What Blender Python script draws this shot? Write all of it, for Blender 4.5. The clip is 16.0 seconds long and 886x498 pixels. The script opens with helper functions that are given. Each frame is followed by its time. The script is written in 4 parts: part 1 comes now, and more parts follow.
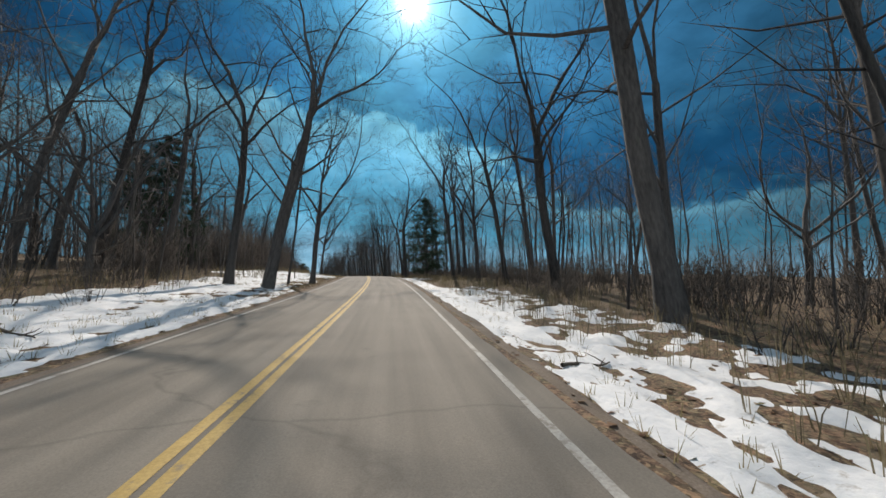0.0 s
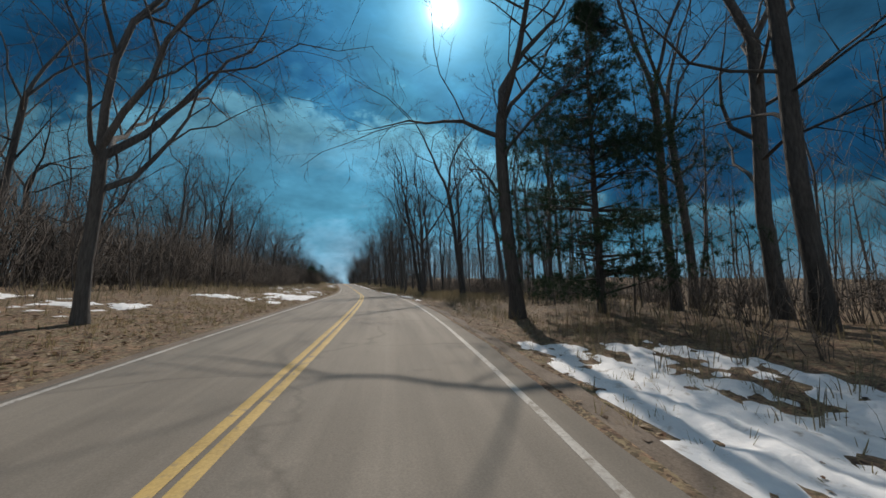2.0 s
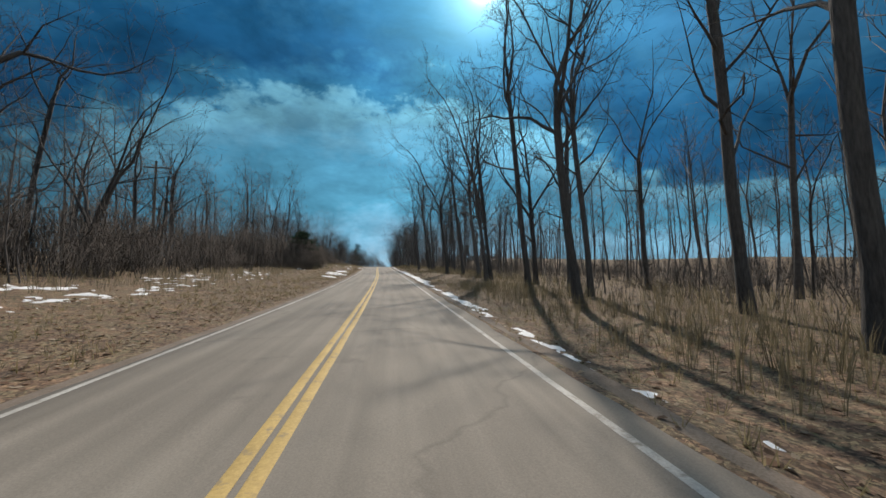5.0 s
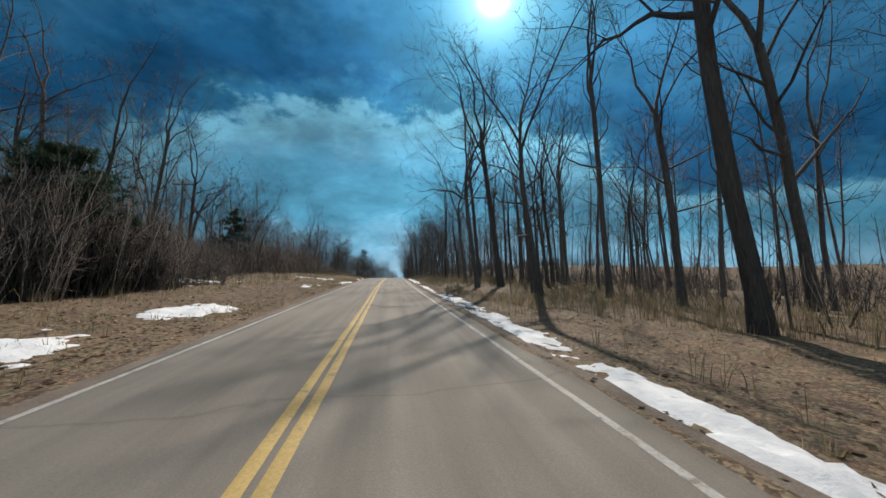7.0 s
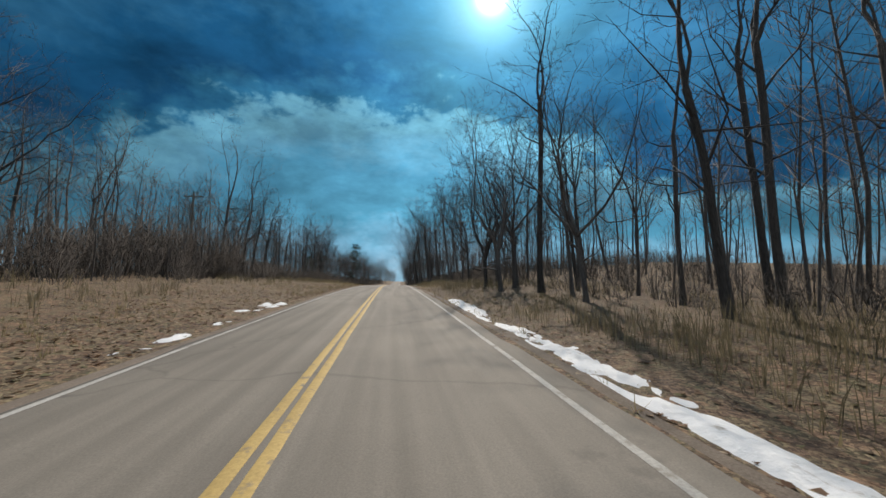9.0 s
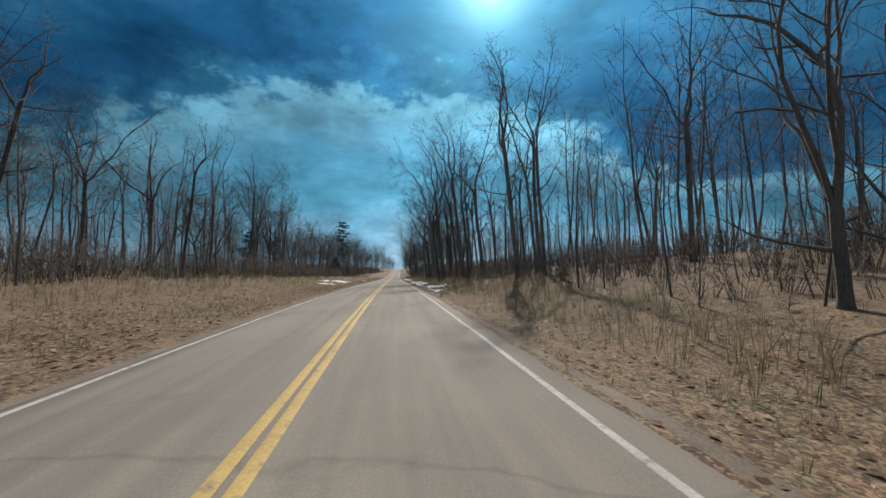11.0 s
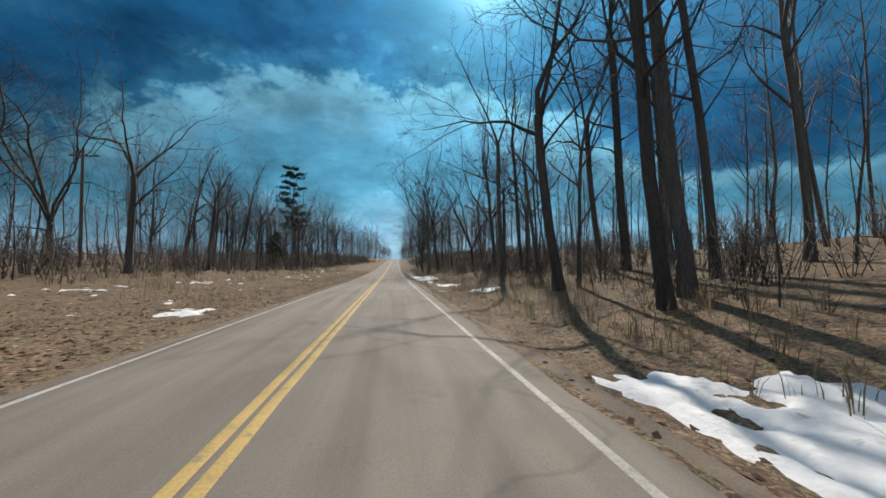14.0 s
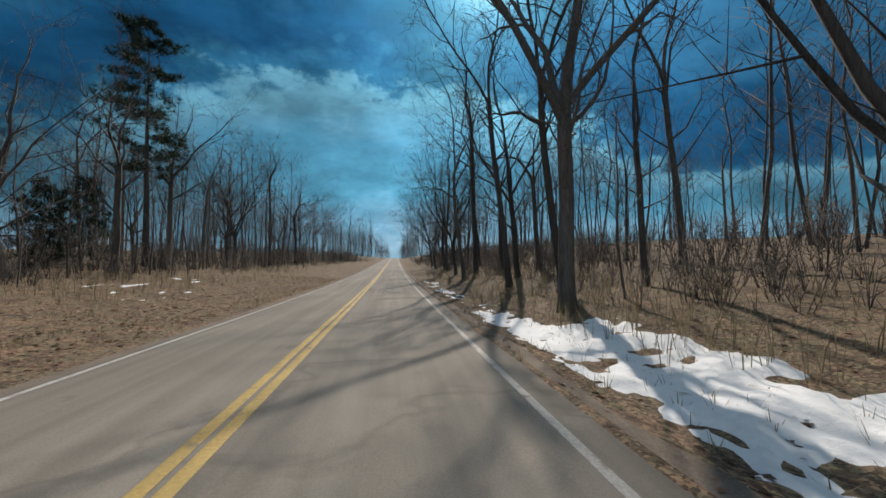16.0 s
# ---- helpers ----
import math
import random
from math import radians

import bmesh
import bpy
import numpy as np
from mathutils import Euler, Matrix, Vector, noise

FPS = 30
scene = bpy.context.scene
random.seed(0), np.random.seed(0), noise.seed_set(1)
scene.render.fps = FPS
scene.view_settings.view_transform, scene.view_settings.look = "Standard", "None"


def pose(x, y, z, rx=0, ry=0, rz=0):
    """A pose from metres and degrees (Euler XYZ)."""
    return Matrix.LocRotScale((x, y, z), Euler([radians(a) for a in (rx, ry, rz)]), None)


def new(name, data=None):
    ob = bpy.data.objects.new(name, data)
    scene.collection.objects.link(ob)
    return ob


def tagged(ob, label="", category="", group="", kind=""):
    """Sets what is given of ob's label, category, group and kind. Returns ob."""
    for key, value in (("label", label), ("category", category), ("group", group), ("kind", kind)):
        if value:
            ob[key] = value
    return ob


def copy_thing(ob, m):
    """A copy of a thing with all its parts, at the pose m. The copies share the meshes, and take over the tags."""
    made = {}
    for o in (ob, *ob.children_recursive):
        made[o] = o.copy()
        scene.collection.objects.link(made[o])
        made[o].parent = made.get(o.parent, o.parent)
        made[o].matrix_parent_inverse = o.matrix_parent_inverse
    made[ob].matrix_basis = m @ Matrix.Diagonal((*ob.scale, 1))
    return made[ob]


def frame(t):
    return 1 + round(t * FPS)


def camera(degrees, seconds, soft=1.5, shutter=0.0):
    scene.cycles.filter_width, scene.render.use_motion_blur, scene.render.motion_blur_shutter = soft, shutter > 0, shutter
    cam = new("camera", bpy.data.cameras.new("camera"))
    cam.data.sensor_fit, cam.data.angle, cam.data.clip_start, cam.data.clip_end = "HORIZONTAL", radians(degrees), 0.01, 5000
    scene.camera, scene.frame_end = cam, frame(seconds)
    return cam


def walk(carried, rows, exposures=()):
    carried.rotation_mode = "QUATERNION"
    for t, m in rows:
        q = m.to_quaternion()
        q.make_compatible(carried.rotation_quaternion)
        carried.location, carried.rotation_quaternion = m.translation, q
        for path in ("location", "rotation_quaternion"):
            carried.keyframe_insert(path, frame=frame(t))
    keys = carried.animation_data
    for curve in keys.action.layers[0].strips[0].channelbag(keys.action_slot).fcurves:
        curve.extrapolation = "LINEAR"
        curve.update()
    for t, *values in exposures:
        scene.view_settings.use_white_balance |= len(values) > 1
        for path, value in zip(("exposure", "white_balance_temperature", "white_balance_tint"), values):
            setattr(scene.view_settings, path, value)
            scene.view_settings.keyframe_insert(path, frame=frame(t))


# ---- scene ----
# The road: a line of stations one metre apart, in the heading and slope of the drive.
SPEED = 24.4
T_KEYS = [-4, 0, .5, 1, 1.5, 2, 2.5, 3, 3.5, 4, 6.5, 7, 7.5, 8, 8.5, 9, 11.5, 12, 12.5, 13, 13.5, 14, 14.5, 15, 15.5, 16, 20]
HEAD = [-12.3, -12.3, -12.4, -11.3, -9.8, -8.6, -6.5, -4.3, -2.6, -1.4, 0.5, 1.1, 1.5, 1.7, 1, 0.8, 0.5, 0, 0, 0.2, 0, 0, 0, -0.2, -0.2, -0.2, -1]
TILT = [3.1, 3.1, 3.5, 3.2, 3.6, 2.9, 2.1, 0.5, 0, 0.4, 1.8, 2.4, 2.1, 2.4, 2.1, 2.3, -0.2, -1.1, -0.8, -1.7, -1.4, -1.1, -1, -1.4, -1.2, -1, 0]
SLOPE_S = [-220, 0, 36, 53, 72, 92, 118, 156, 188, 219, 240, 262, 290, 320, 370, 404, 446, 558, 613, 725, 1255]
SLOPE = [.6, 3.2, 3.3, 2.6, .8, .3, .8, 1.6, 1.9, 1.9, 1.4, .4, -.7, -1.2, -1.2, -.8, .8, 1.3, .3, -.7, 0]
ASIDE_T = [-4, 0, 1, 2, 2.5, 3, 3.5, 4, 5.5, 7, 8, 9, 11.5, 12.5, 13.5, 14.5, 15.5, 16, 20]
ASIDE = [1.62, 1.62, 1.58, 1.57, 1.55, 1.45, 1.28, 1.15, .95, .92, .97, 1.07, 1.13, 1.28, 1.33, 1.42, 1.45, 1.6, 1.6]
SWAY_T, SWAY, NOD = [1.5, 2.0, 2.5], [0, 1.4, 0], [0, .7, 0]      # the car turns and pitches a little against the road
EYE = 1.52
AIM, LIFT = -8.0, 2.7


def smooth(xs, ys, width):
    """A curve through the knots, softened over a width."""
    grid = np.arange(-220, 1500, 0.5)
    y = np.interp(grid, xs, ys)
    k = np.hanning(int(width * 2) | 1)
    y = np.convolve(np.pad(y, len(k) // 2, mode="edge"), k / k.sum(), mode="valid")
    return lambda s: np.interp(s, grid, y)


road_head = smooth([t * SPEED for t in T_KEYS], HEAD, 24)
road_slope = smooth(SLOPE_S, SLOPE, 30)
aside = smooth([t * SPEED for t in ASIDE_T], ASIDE, 40)
LINE_S = np.arange(-200, 1400, 0.5)
_h = np.radians(road_head(LINE_S))
_i0 = int(np.argmin(abs(LINE_S)))
LINE_X, LINE_Y, LINE_Z = (np.cumsum(a) * 0.5 for a in (-np.sin(_h), np.cos(_h), np.tan(np.radians(road_slope(LINE_S)))))
LINE_X, LINE_Y, LINE_Z = (a - a[_i0] for a in (LINE_X, LINE_Y, LINE_Z))


def on_road(s, d):
    """Ground plan and road height at station s and d metres to the right of the centre line (arrays)."""
    s, d = np.broadcast_arrays(np.asarray(s, float), np.asarray(d, float))
    near, h = np.clip(d, -90, 90), np.radians(road_head(s))
    x = np.interp(s, LINE_S, LINE_X) + np.cos(h) * near + (d - near)
    y = np.interp(s, LINE_S, LINE_Y) + np.sin(h) * near
    return x, y, np.interp(s, LINE_S, LINE_Z)


# ---- camera ----
cam = camera(100, 16.0, soft=1.6)
rows = []
for i in range(65):
    t = i * 0.25
    x, y, z = (float(a) for a in on_road(t * SPEED, aside(t * SPEED)))
    yaw = float(np.interp(t, T_KEYS, HEAD) + np.interp(t, SWAY_T, SWAY))
    tilt = float(np.interp(t, T_KEYS, TILT) + np.interp(t, SWAY_T, NOD))
    rows.append((t, pose(x, y, z + EYE, 90 + tilt + LIFT, 0, yaw + AIM)))
walk(cam, rows, [(0, .38), (.5, .30), (1, .22), (1.5, .10), (2, .16), (2.5, .44), (3, .45), (4, .52), (6.5, .45), (7, .47), (7.5, .38), (8, .41), (9, .42), (11.5, .54), (12.5, .46), (13.5, .55), (14.5, .60), (15.5, .56), (16, .38)])

# ---- sky, sun, exposure ----
SUN_AZ, SUN_EL = -15.2, 39.0          # degrees left of north (y), above the horizon


def sky_world():
    w = bpy.data.worlds.new("sky")
    w.use_nodes = True
    scene.world = w
    nt = w.node_tree
    nt.nodes.clear()
    N, L = nt.nodes.new, nt.links.new

    def math_node(op, a, b=None, c=None):
        n = N("ShaderNodeMath")
        n.operation = op
        for k, v in enumerate((a, b, c)):
            if v is None:
                continue
            if isinstance(v, (int, float)):
                n.inputs[k].default_value = v
            else:
                L(v, n.inputs[k])
        return n.outputs[0]

    def mix(fac, a, b, blend="MIX"):
        n = N("ShaderNodeMix")
        n.data_type, n.blend_type = "RGBA", blend
        for k, v in ((0, fac), (6, a), (7, b)):
            if isinstance(v, (int, float)):
                n.inputs[k].default_value = v
            elif isinstance(v, tuple):
                n.inputs[k].default_value = (*v, 1)
            else:
                L(v, n.inputs[k])
        return n.outputs[2]

    def ramp(fac, stops):
        n = N("ShaderNodeValToRGB")
        e = n.color_ramp.elements
        while len(e) > 1:
            e.remove(e[-1])
        e[0].position, e[0].color = stops[0][0], (*stops[0][1], 1)
        for p, c in stops[1:]:
            e.new(p).color = (*c, 1)
        L(fac, n.inputs[0])
        return n.outputs[0]

    co = N("ShaderNodeTexCoord")
    way = co.outputs["Generated"]
    sep = N("ShaderNodeSeparateXYZ")
    L(way, sep.inputs[0])
    up = sep.outputs[2]
    def cloud(scale, detail, rough, stretch=(1, 1, 1), shift=(0, 0, 0)):
        m = N("ShaderNodeMapping")
        m.inputs["Scale"].default_value, m.inputs["Location"].default_value = stretch, shift
        L(way, m.inputs[0])
        n = N("ShaderNodeTexNoise")
        n.inputs["Scale"].default_value, n.inputs["Detail"].default_value, n.inputs["Roughness"].default_value = scale, detail, rough
        n.inputs["Distortion"].default_value = 0.25
        L(m.outputs[0], n.inputs["Vector"])
        return n.outputs["Fac"]

    sky = N("ShaderNodeTexSky")
    sky.sky_type, sky.sun_disc = "NISHITA", False
    sky.sun_elevation, sky.sun_rotation = radians(SUN_EL), radians(-SUN_AZ)
    sky.air_density, sky.dust_density, sky.ozone_density = 1.0, 0.6, 2.0
    clear = mix(1.0, sky.outputs[0], (0.012, 0.030, 0.038), "MULTIPLY")
    # the deck's edge rises and falls by large billows
    bil = cloud(4.2, 6, 0.5, (1, 1, 2.2), (2.3, 0, 0))
    fine = cloud(11.0, 8, 0.6, (1, 1, 1.7), (4, 2, 0))
    h = math_node("ADD", up, math_node("MULTIPLY", math_node("SUBTRACT", bil, 0.5), 0.17))
    h = math_node("ADD", h, math_node("MULTIPLY", math_node("SUBTRACT", fine, 0.5), 0.08))
    puff = math_node("ABSOLUTE", math_node("MULTIPLY_ADD", cloud(7.5, 3, 0.5, (1, 1, 1.5), (1, 5, 2)), 2.0, -1.0))
    puff2 = math_node("ABSOLUTE", math_node("MULTIPLY_ADD", cloud(19.0, 4, 0.55, (1, 1, 1.4), (3, 1, 2)), 2.0, -1.0))
    h = math_node("SUBTRACT", math_node("MULTIPLY_ADD", puff, -0.13, h), math_node("MULTIPLY_ADD", puff2, 0.07, -0.042))
    # the edge is an arc ahead: the deck hangs lower to both sides
    flat = math_node("SQRT", math_node("ADD", math_node("MULTIPLY", sep.outputs[0], sep.outputs[0]), math_node("MULTIPLY", sep.outputs[1], sep.outputs[1])))
    side = math_node("SUBTRACT", 1.0, math_node("DIVIDE", sep.outputs[1], math_node("MAXIMUM", flat, 0.01)))
    side = math_node("MINIMUM", math_node("MULTIPLY", side, 0.85), 0.22)
    right = math_node("MINIMUM", math_node("MAXIMUM", math_node("MULTIPLY", sep.outputs[0], 1.6), 0.0), 1.0)
    side = math_node("MULTIPLY", side, math_node("MULTIPLY_ADD", right, 0.35, 1.0))
    front = N("ShaderNodeMapRange")
    front.inputs[1].default_value, front.inputs[2].default_value = -0.2, 0.3
    L(sep.outputs[1], front.inputs[0])
    over = math_node("MINIMUM", math_node("MAXIMUM", math_node("MULTIPLY", up, 5.0), 0.0), 1.0)
    side = math_node("MULTIPLY", side, math_node("MULTIPLY", over, over))
    h = math_node("MULTIPLY_ADD", side, front.outputs[0], h)
    deck = ramp(h, [(0, (0.50, 0.72, .95)), (0.08, (0.33, 0.62, 0.88)), (0.2, (0.125, 0.41, 0.62)), (0.31, (0.095, 0.318, 0.50)), (0.39, (0.155, 0.385, 0.56)), (0.43, (0.19, 0.46, 0.63)), (0.448, (0.165, 0.41, 0.58)),
                    (0.475, (0.032, 0.165, 0.315)), (0.53, (0.0115, 0.083, 0.205)), (0.62, (0.0115, 0.094, 0.225)), (0.72, (0.034, 0.155, 0.31)), (1, (0.046, 0.172, 0.34))])
    body = mix(0.88, clear, deck)
    wisp = cloud(4.5, 9, 0.60, (1, 1, 2.3), (7, 1, 3))
    wv = N("ShaderNodeMapRange")
    wv.inputs[1].default_value, wv.inputs[2].default_value, wv.inputs[3].default_value, wv.inputs[4].default_value = .32, .68, .62, 1.42
    L(wisp, wv.inputs[0])
    body = mix(1.0, body, wv.outputs[0], "MULTIPLY")
    veil = math_node("MULTIPLY", math_node("MAXIMUM", math_node("SUBTRACT", fine, 0.52), 0.0), .8)
    body = mix(veil, body, (.075, .235, .365))
    # the sky darkens away from the sun, and glows in the thin cloud round it
    az, el = radians(SUN_AZ), radians(SUN_EL)
    dot = N("ShaderNodeVectorMath")
    dot.operation = "DOT_PRODUCT"
    L(way, dot.inputs[0])
    dot.inputs[1].default_value = (-math.sin(az) * math.cos(el), math.cos(az) * math.cos(el), math.sin(el))
    c = math_node("MAXIMUM", dot.outputs["Value"], 0.0)
    fall = math_node("MULTIPLY_ADD", math_node("POWER", c, 6.0), 1.04, 0.42)
    back = math_node("POWER", math_node("MAXIMUM", math_node("MULTIPLY", dot.outputs["Value"], -1.0), 0.0), 1.3)
    body = mix(1.0, body, fall, "MULTIPLY")
    # pale fill light added to the unseen sky behind the camera and overhead
    high = N("ShaderNodeMapRange")
    high.inputs[1].default_value, high.inputs[2].default_value, high.inputs[4].default_value = 0.72, 0.97, 0.75
    L(up, high.inputs[0])
    body = mix(high.outputs[0], body, (.58, .58, .61))
    body = mix(math_node("MINIMUM", math_node("MULTIPLY", back, 1.3), 0.9), body, (.98, .95, .97))
    body = mix(1.0, body, (.92, 1.0, .985), "MULTIPLY")
    glow = mix(1.0, body, mix(1.0, (.10, .30, .37), math_node("POWER", c, 42.0), "MULTIPLY"), "ADD")
    glow = mix(1.0, glow, mix(1.0, (.50, .85, .95), math_node("POWER", c, 330.0), "MULTIPLY"), "ADD")
    glow = mix(1.0, glow, mix(1.0, (4, 4, 4), math_node("POWER", c, 3600.0), "MULTIPLY"), "ADD")
    bg = N("ShaderNodeBackground")
    L(glow, bg.inputs[0])
    bg.inputs[1].default_value = 0.85
    out = N("ShaderNodeOutputWorld")
    L(bg.outputs[0], out.inputs[0])


sky_world()
sun = new("sun", bpy.data.lights.new("sun", "SUN"))
sun.data.energy, sun.data.angle, sun.data.color = 3.1, radians(0.8), (1.0, 0.88, 0.755)
sun.matrix_world = pose(0, 0, 60, 90 - SUN_EL, 0, SUN_AZ + 180)


# ---- materials ----
def material(name, dark, light, grain=8.0, broad=0.6, rough=0.9, bump=0.3, depth=0.02, stain=None, stain_at=0.6, stretch=(1, 1, 1), vary=0.0, spec=0.3, coords="Object", thin=0.0):
    """Two colours mixed by grain and by broad patches, with fine relief; stain: a third colour in spots of its own."""
    m = bpy.data.materials.new(name)
    m.use_nodes = True
    nt = m.node_tree
    N, L = nt.nodes.new, nt.links.new
    b = nt.nodes["Principled BSDF"]
    co = N("ShaderNodeTexCoord")
    mp = N("ShaderNodeMapping")
    mp.inputs["Scale"].default_value = stretch
    L(co.outputs[coords], mp.inputs[0])

    def noise_at(scale, detail=6, rgh=0.6):
        n = N("ShaderNodeTexNoise")
        n.inputs["Scale"].default_value, n.inputs["Detail"].default_value, n.inputs["Roughness"].default_value = scale, detail, rgh
        L(mp.outputs[0], n.inputs["Vector"])
        return n.outputs["Fac"]

    g, w = noise_at(grain), noise_at(broad, 4)
    add = N("ShaderNodeMath")
    add.operation = "MULTIPLY_ADD"
    L(w, add.inputs[0])
    add.inputs[1].default_value = 0.8
    L(g, add.inputs[2])
    mr = N("ShaderNodeMapRange")
    mr.inputs[1].default_value, mr.inputs[2].default_value = 0.62, 1.18
    L(add.outputs[0], mr.inputs[0])
    mx = N("ShaderNodeMix")
    mx.data_type = "RGBA"
    mx.inputs[6].default_value, mx.inputs[7].default_value = (*dark, 1), (*light, 1)
    L(mr.outputs[0], mx.inputs[0])
    col = mx.outputs[2]
    if stain:
        sr = N("ShaderNodeMapRange")
        sr.inputs[1].default_value, sr.inputs[2].default_value = stain_at, stain_at + 0.12
        L(noise_at(broad * 3.7, 7, 0.65), sr.inputs[0])
        m2 = N("ShaderNodeMix")
        m2.data_type = "RGBA"
        L(sr.outputs[0], m2.inputs[0])
        L(col, m2.inputs[6])
        m2.inputs[7].default_value = (*stain, 1)
        col = m2.outputs[2]
    if vary:
        oi, hv = N("ShaderNodeObjectInfo"), N("ShaderNodeHueSaturation")
        vr = N("ShaderNodeMapRange")
        vr.inputs[3].default_value, vr.inputs[4].default_value = 1 - vary, 1 + vary
        L(oi.outputs["Random"], vr.inputs[0])
        L(vr.outputs[0], hv.inputs["Value"])
        L(col, hv.inputs["Color"])
        col = hv.outputs[0]
    L(col, b.inputs["Base Color"])
    b.inputs["Roughness"].default_value = rough
    b.inputs["Specular IOR Level"].default_value = spec
    bp = N("ShaderNodeBump")
    bp.inputs["Strength"].default_value, bp.inputs["Distance"].default_value = bump, depth
    L(g, bp.inputs["Height"])
    L(bp.outputs[0], b.inputs["Normal"])
    if thin:                          # thin dry blades let light through
        tr, ms = N("ShaderNodeBsdfTranslucent"), N("ShaderNodeMixShader")
        L(col, tr.inputs["Color"])
        ms.inputs[0].default_value = thin
        L(b.outputs[0], ms.inputs[1])
        L(tr.outputs[0], ms.inputs[2])
        L(ms.outputs[0], nt.nodes["Material Output"].inputs["Surface"])
    return m


BARK = material("bark", (.038, .037, .038), (.146, .138, .134), grain=22, broad=1.1, stretch=(1, 1, .16), bump=1.0, depth=.035, vary=.35, stain=(.11, .118, .098), stain_at=.64)
TWIG = material("twigs", (.043, .041, .042), (.102, .094, .092), grain=20, broad=1.0, bump=.2, vary=.25)
FAR_BARK = material("far_bark", (.058, .054, .053), (.146, .133, .126), grain=5, broad=.12, bump=.1)
BRUSH = material("brush_stems", (.046, .041, .038), (.130, .112, .098), grain=9, broad=.25, bump=.1)
NEEDLE = material("pine_needles", (.016, .034, .022), (.045, .078, .042), grain=5, broad=.7, bump=.1, rough=.7, vary=.2, thin=.25)
LITTER = material("leaf_litter_ground", (.060, .044, .034), (.20, .148, .108), grain=7, broad=.5, bump=.6, depth=.05, stain=(.125, .118, .072), stain_at=.56)
LEAF = material("dry_leaves", (.70, .66, .60), (1.0, 1.0, 1.0), grain=6, broad=.8, bump=.2, thin=.3)
WEED = material("dead_weeds", (.10, .088, .056), (.28, .235, .15), grain=3, broad=.3, bump=.1, thin=.5)
GRASS = material("dry_grass", (.13, .12, .06), (.40, .32, .19), grain=4, broad=.5, bump=.1, thin=.5)
SNOW = material("old_snow", (.70, .73, .77), (.88, .89, .90), grain=7, broad=.8, rough=.75, bump=.7, depth=.04, stain=(.34, .31, .27), stain_at=.60)
YELLOW = material("yellow_paint", (.38, .27, .10), (.60, .43, .16), grain=30, broad=1.2, rough=.75, bump=.2, depth=.002, stain=(.22, .19, .15), stain_at=.57)
GRAVEL = material("gravel_shoulder", (.115, .092, .074), (.26, .215, .175), grain=38, broad=1.1, rough=.95, bump=.6, depth=.015, stain=(.34, .31, .27), stain_at=.66)
WHITE = material("white_paint", (.30, .29, .27), (.54, .53, .50), grain=30, broad=1.2, rough=.75, bump=.2, depth=.002, stain=(.24, .22, .19), stain_at=.53)


def leaf_mosaic(m):
    """Lays small leaf-sized flakes of differing browns over a ground material."""
    nt = m.node_tree
    N, L = nt.nodes.new, nt.links.new
    b = nt.nodes["Principled BSDF"]
    was = b.inputs["Base Color"].links[0].from_socket
    co = N("ShaderNodeTexCoord")
    wob = N("ShaderNodeTexNoise")
    wob.inputs["Scale"].default_value, wob.inputs["Detail"].default_value = 9, 3
    L(co.outputs["Object"], wob.inputs["Vector"])
    bend = N("ShaderNodeVectorMath")
    bend.operation = "MULTIPLY_ADD"
    L(wob.outputs["Color"], bend.inputs[0])
    bend.inputs[1].default_value = (.16, .16, .16)
    L(co.outputs["Object"], bend.inputs[2])
    v = N("ShaderNodeTexVoronoi")
    v.inputs["Scale"].default_value = 23
    L(bend.outputs[0], v.inputs["Vector"])
    sep = N("ShaderNodeSeparateColor")
    L(v.outputs["Color"], sep.inputs[0])
    mr = N("ShaderNodeMapRange")
    mr.inputs[3].default_value, mr.inputs[4].default_value = .5, 1.55
    L(sep.outputs[0], mr.inputs[0])
    sc = N("ShaderNodeVectorMath")
    sc.operation = "SCALE"
    L(was, sc.inputs[0])
    L(mr.outputs[0], sc.inputs["Scale"])
    pick = N("ShaderNodeMapRange")
    pick.inputs[1].default_value, pick.inputs[2].default_value = .72, .80
    L(sep.outputs[1], pick.inputs[0])
    mx = N("ShaderNodeMix")
    mx.data_type = "RGBA"
    L(pick.outputs[0], mx.inputs[0])
    L(sc.outputs[0], mx.inputs[6])
    mx.inputs[7].default_value = (.27, .21, .145, 1)
    zone = N("ShaderNodeTexNoise")
    zone.inputs["Scale"].default_value, zone.inputs["Detail"].default_value, zone.inputs["Roughness"].default_value = 1.6, 5, .65
    L(co.outputs["Object"], zone.inputs["Vector"])
    hue = N("ShaderNodeValToRGB")
    e = hue.color_ramp.elements
    e[0].position, e[0].color = .30, (.55, .52, .52, 1)
    e[1].position, e[1].color = .72, (1.25, 1.14, .98, 1)
    e.new(.43).color = (1.0, .86, .78, 1)
    e.new(.52).color = (.92, .98, .84, 1)
    e.new(.60).color = (1.25, 1.04, .92, 1)
    L(zone.outputs["Fac"], hue.inputs[0])
    tint = N("ShaderNodeMix")
    tint.data_type, tint.blend_type = "RGBA", "MULTIPLY"
    tint.inputs[0].default_value = 1
    L(mx.outputs[2], tint.inputs[6])
    L(hue.outputs[0], tint.inputs[7])
    L(tint.outputs[2], b.inputs["Base Color"])
    bp = N("ShaderNodeBump")
    bp.inputs["Strength"].default_value, bp.inputs["Distance"].default_value = .8, .03
    L(sep.outputs[2], bp.inputs["Height"])
    L(b.inputs["Normal"].links[0].from_socket, bp.inputs["Normal"])
    L(bp.outputs[0], b.inputs["Normal"])


leaf_mosaic(LITTER)


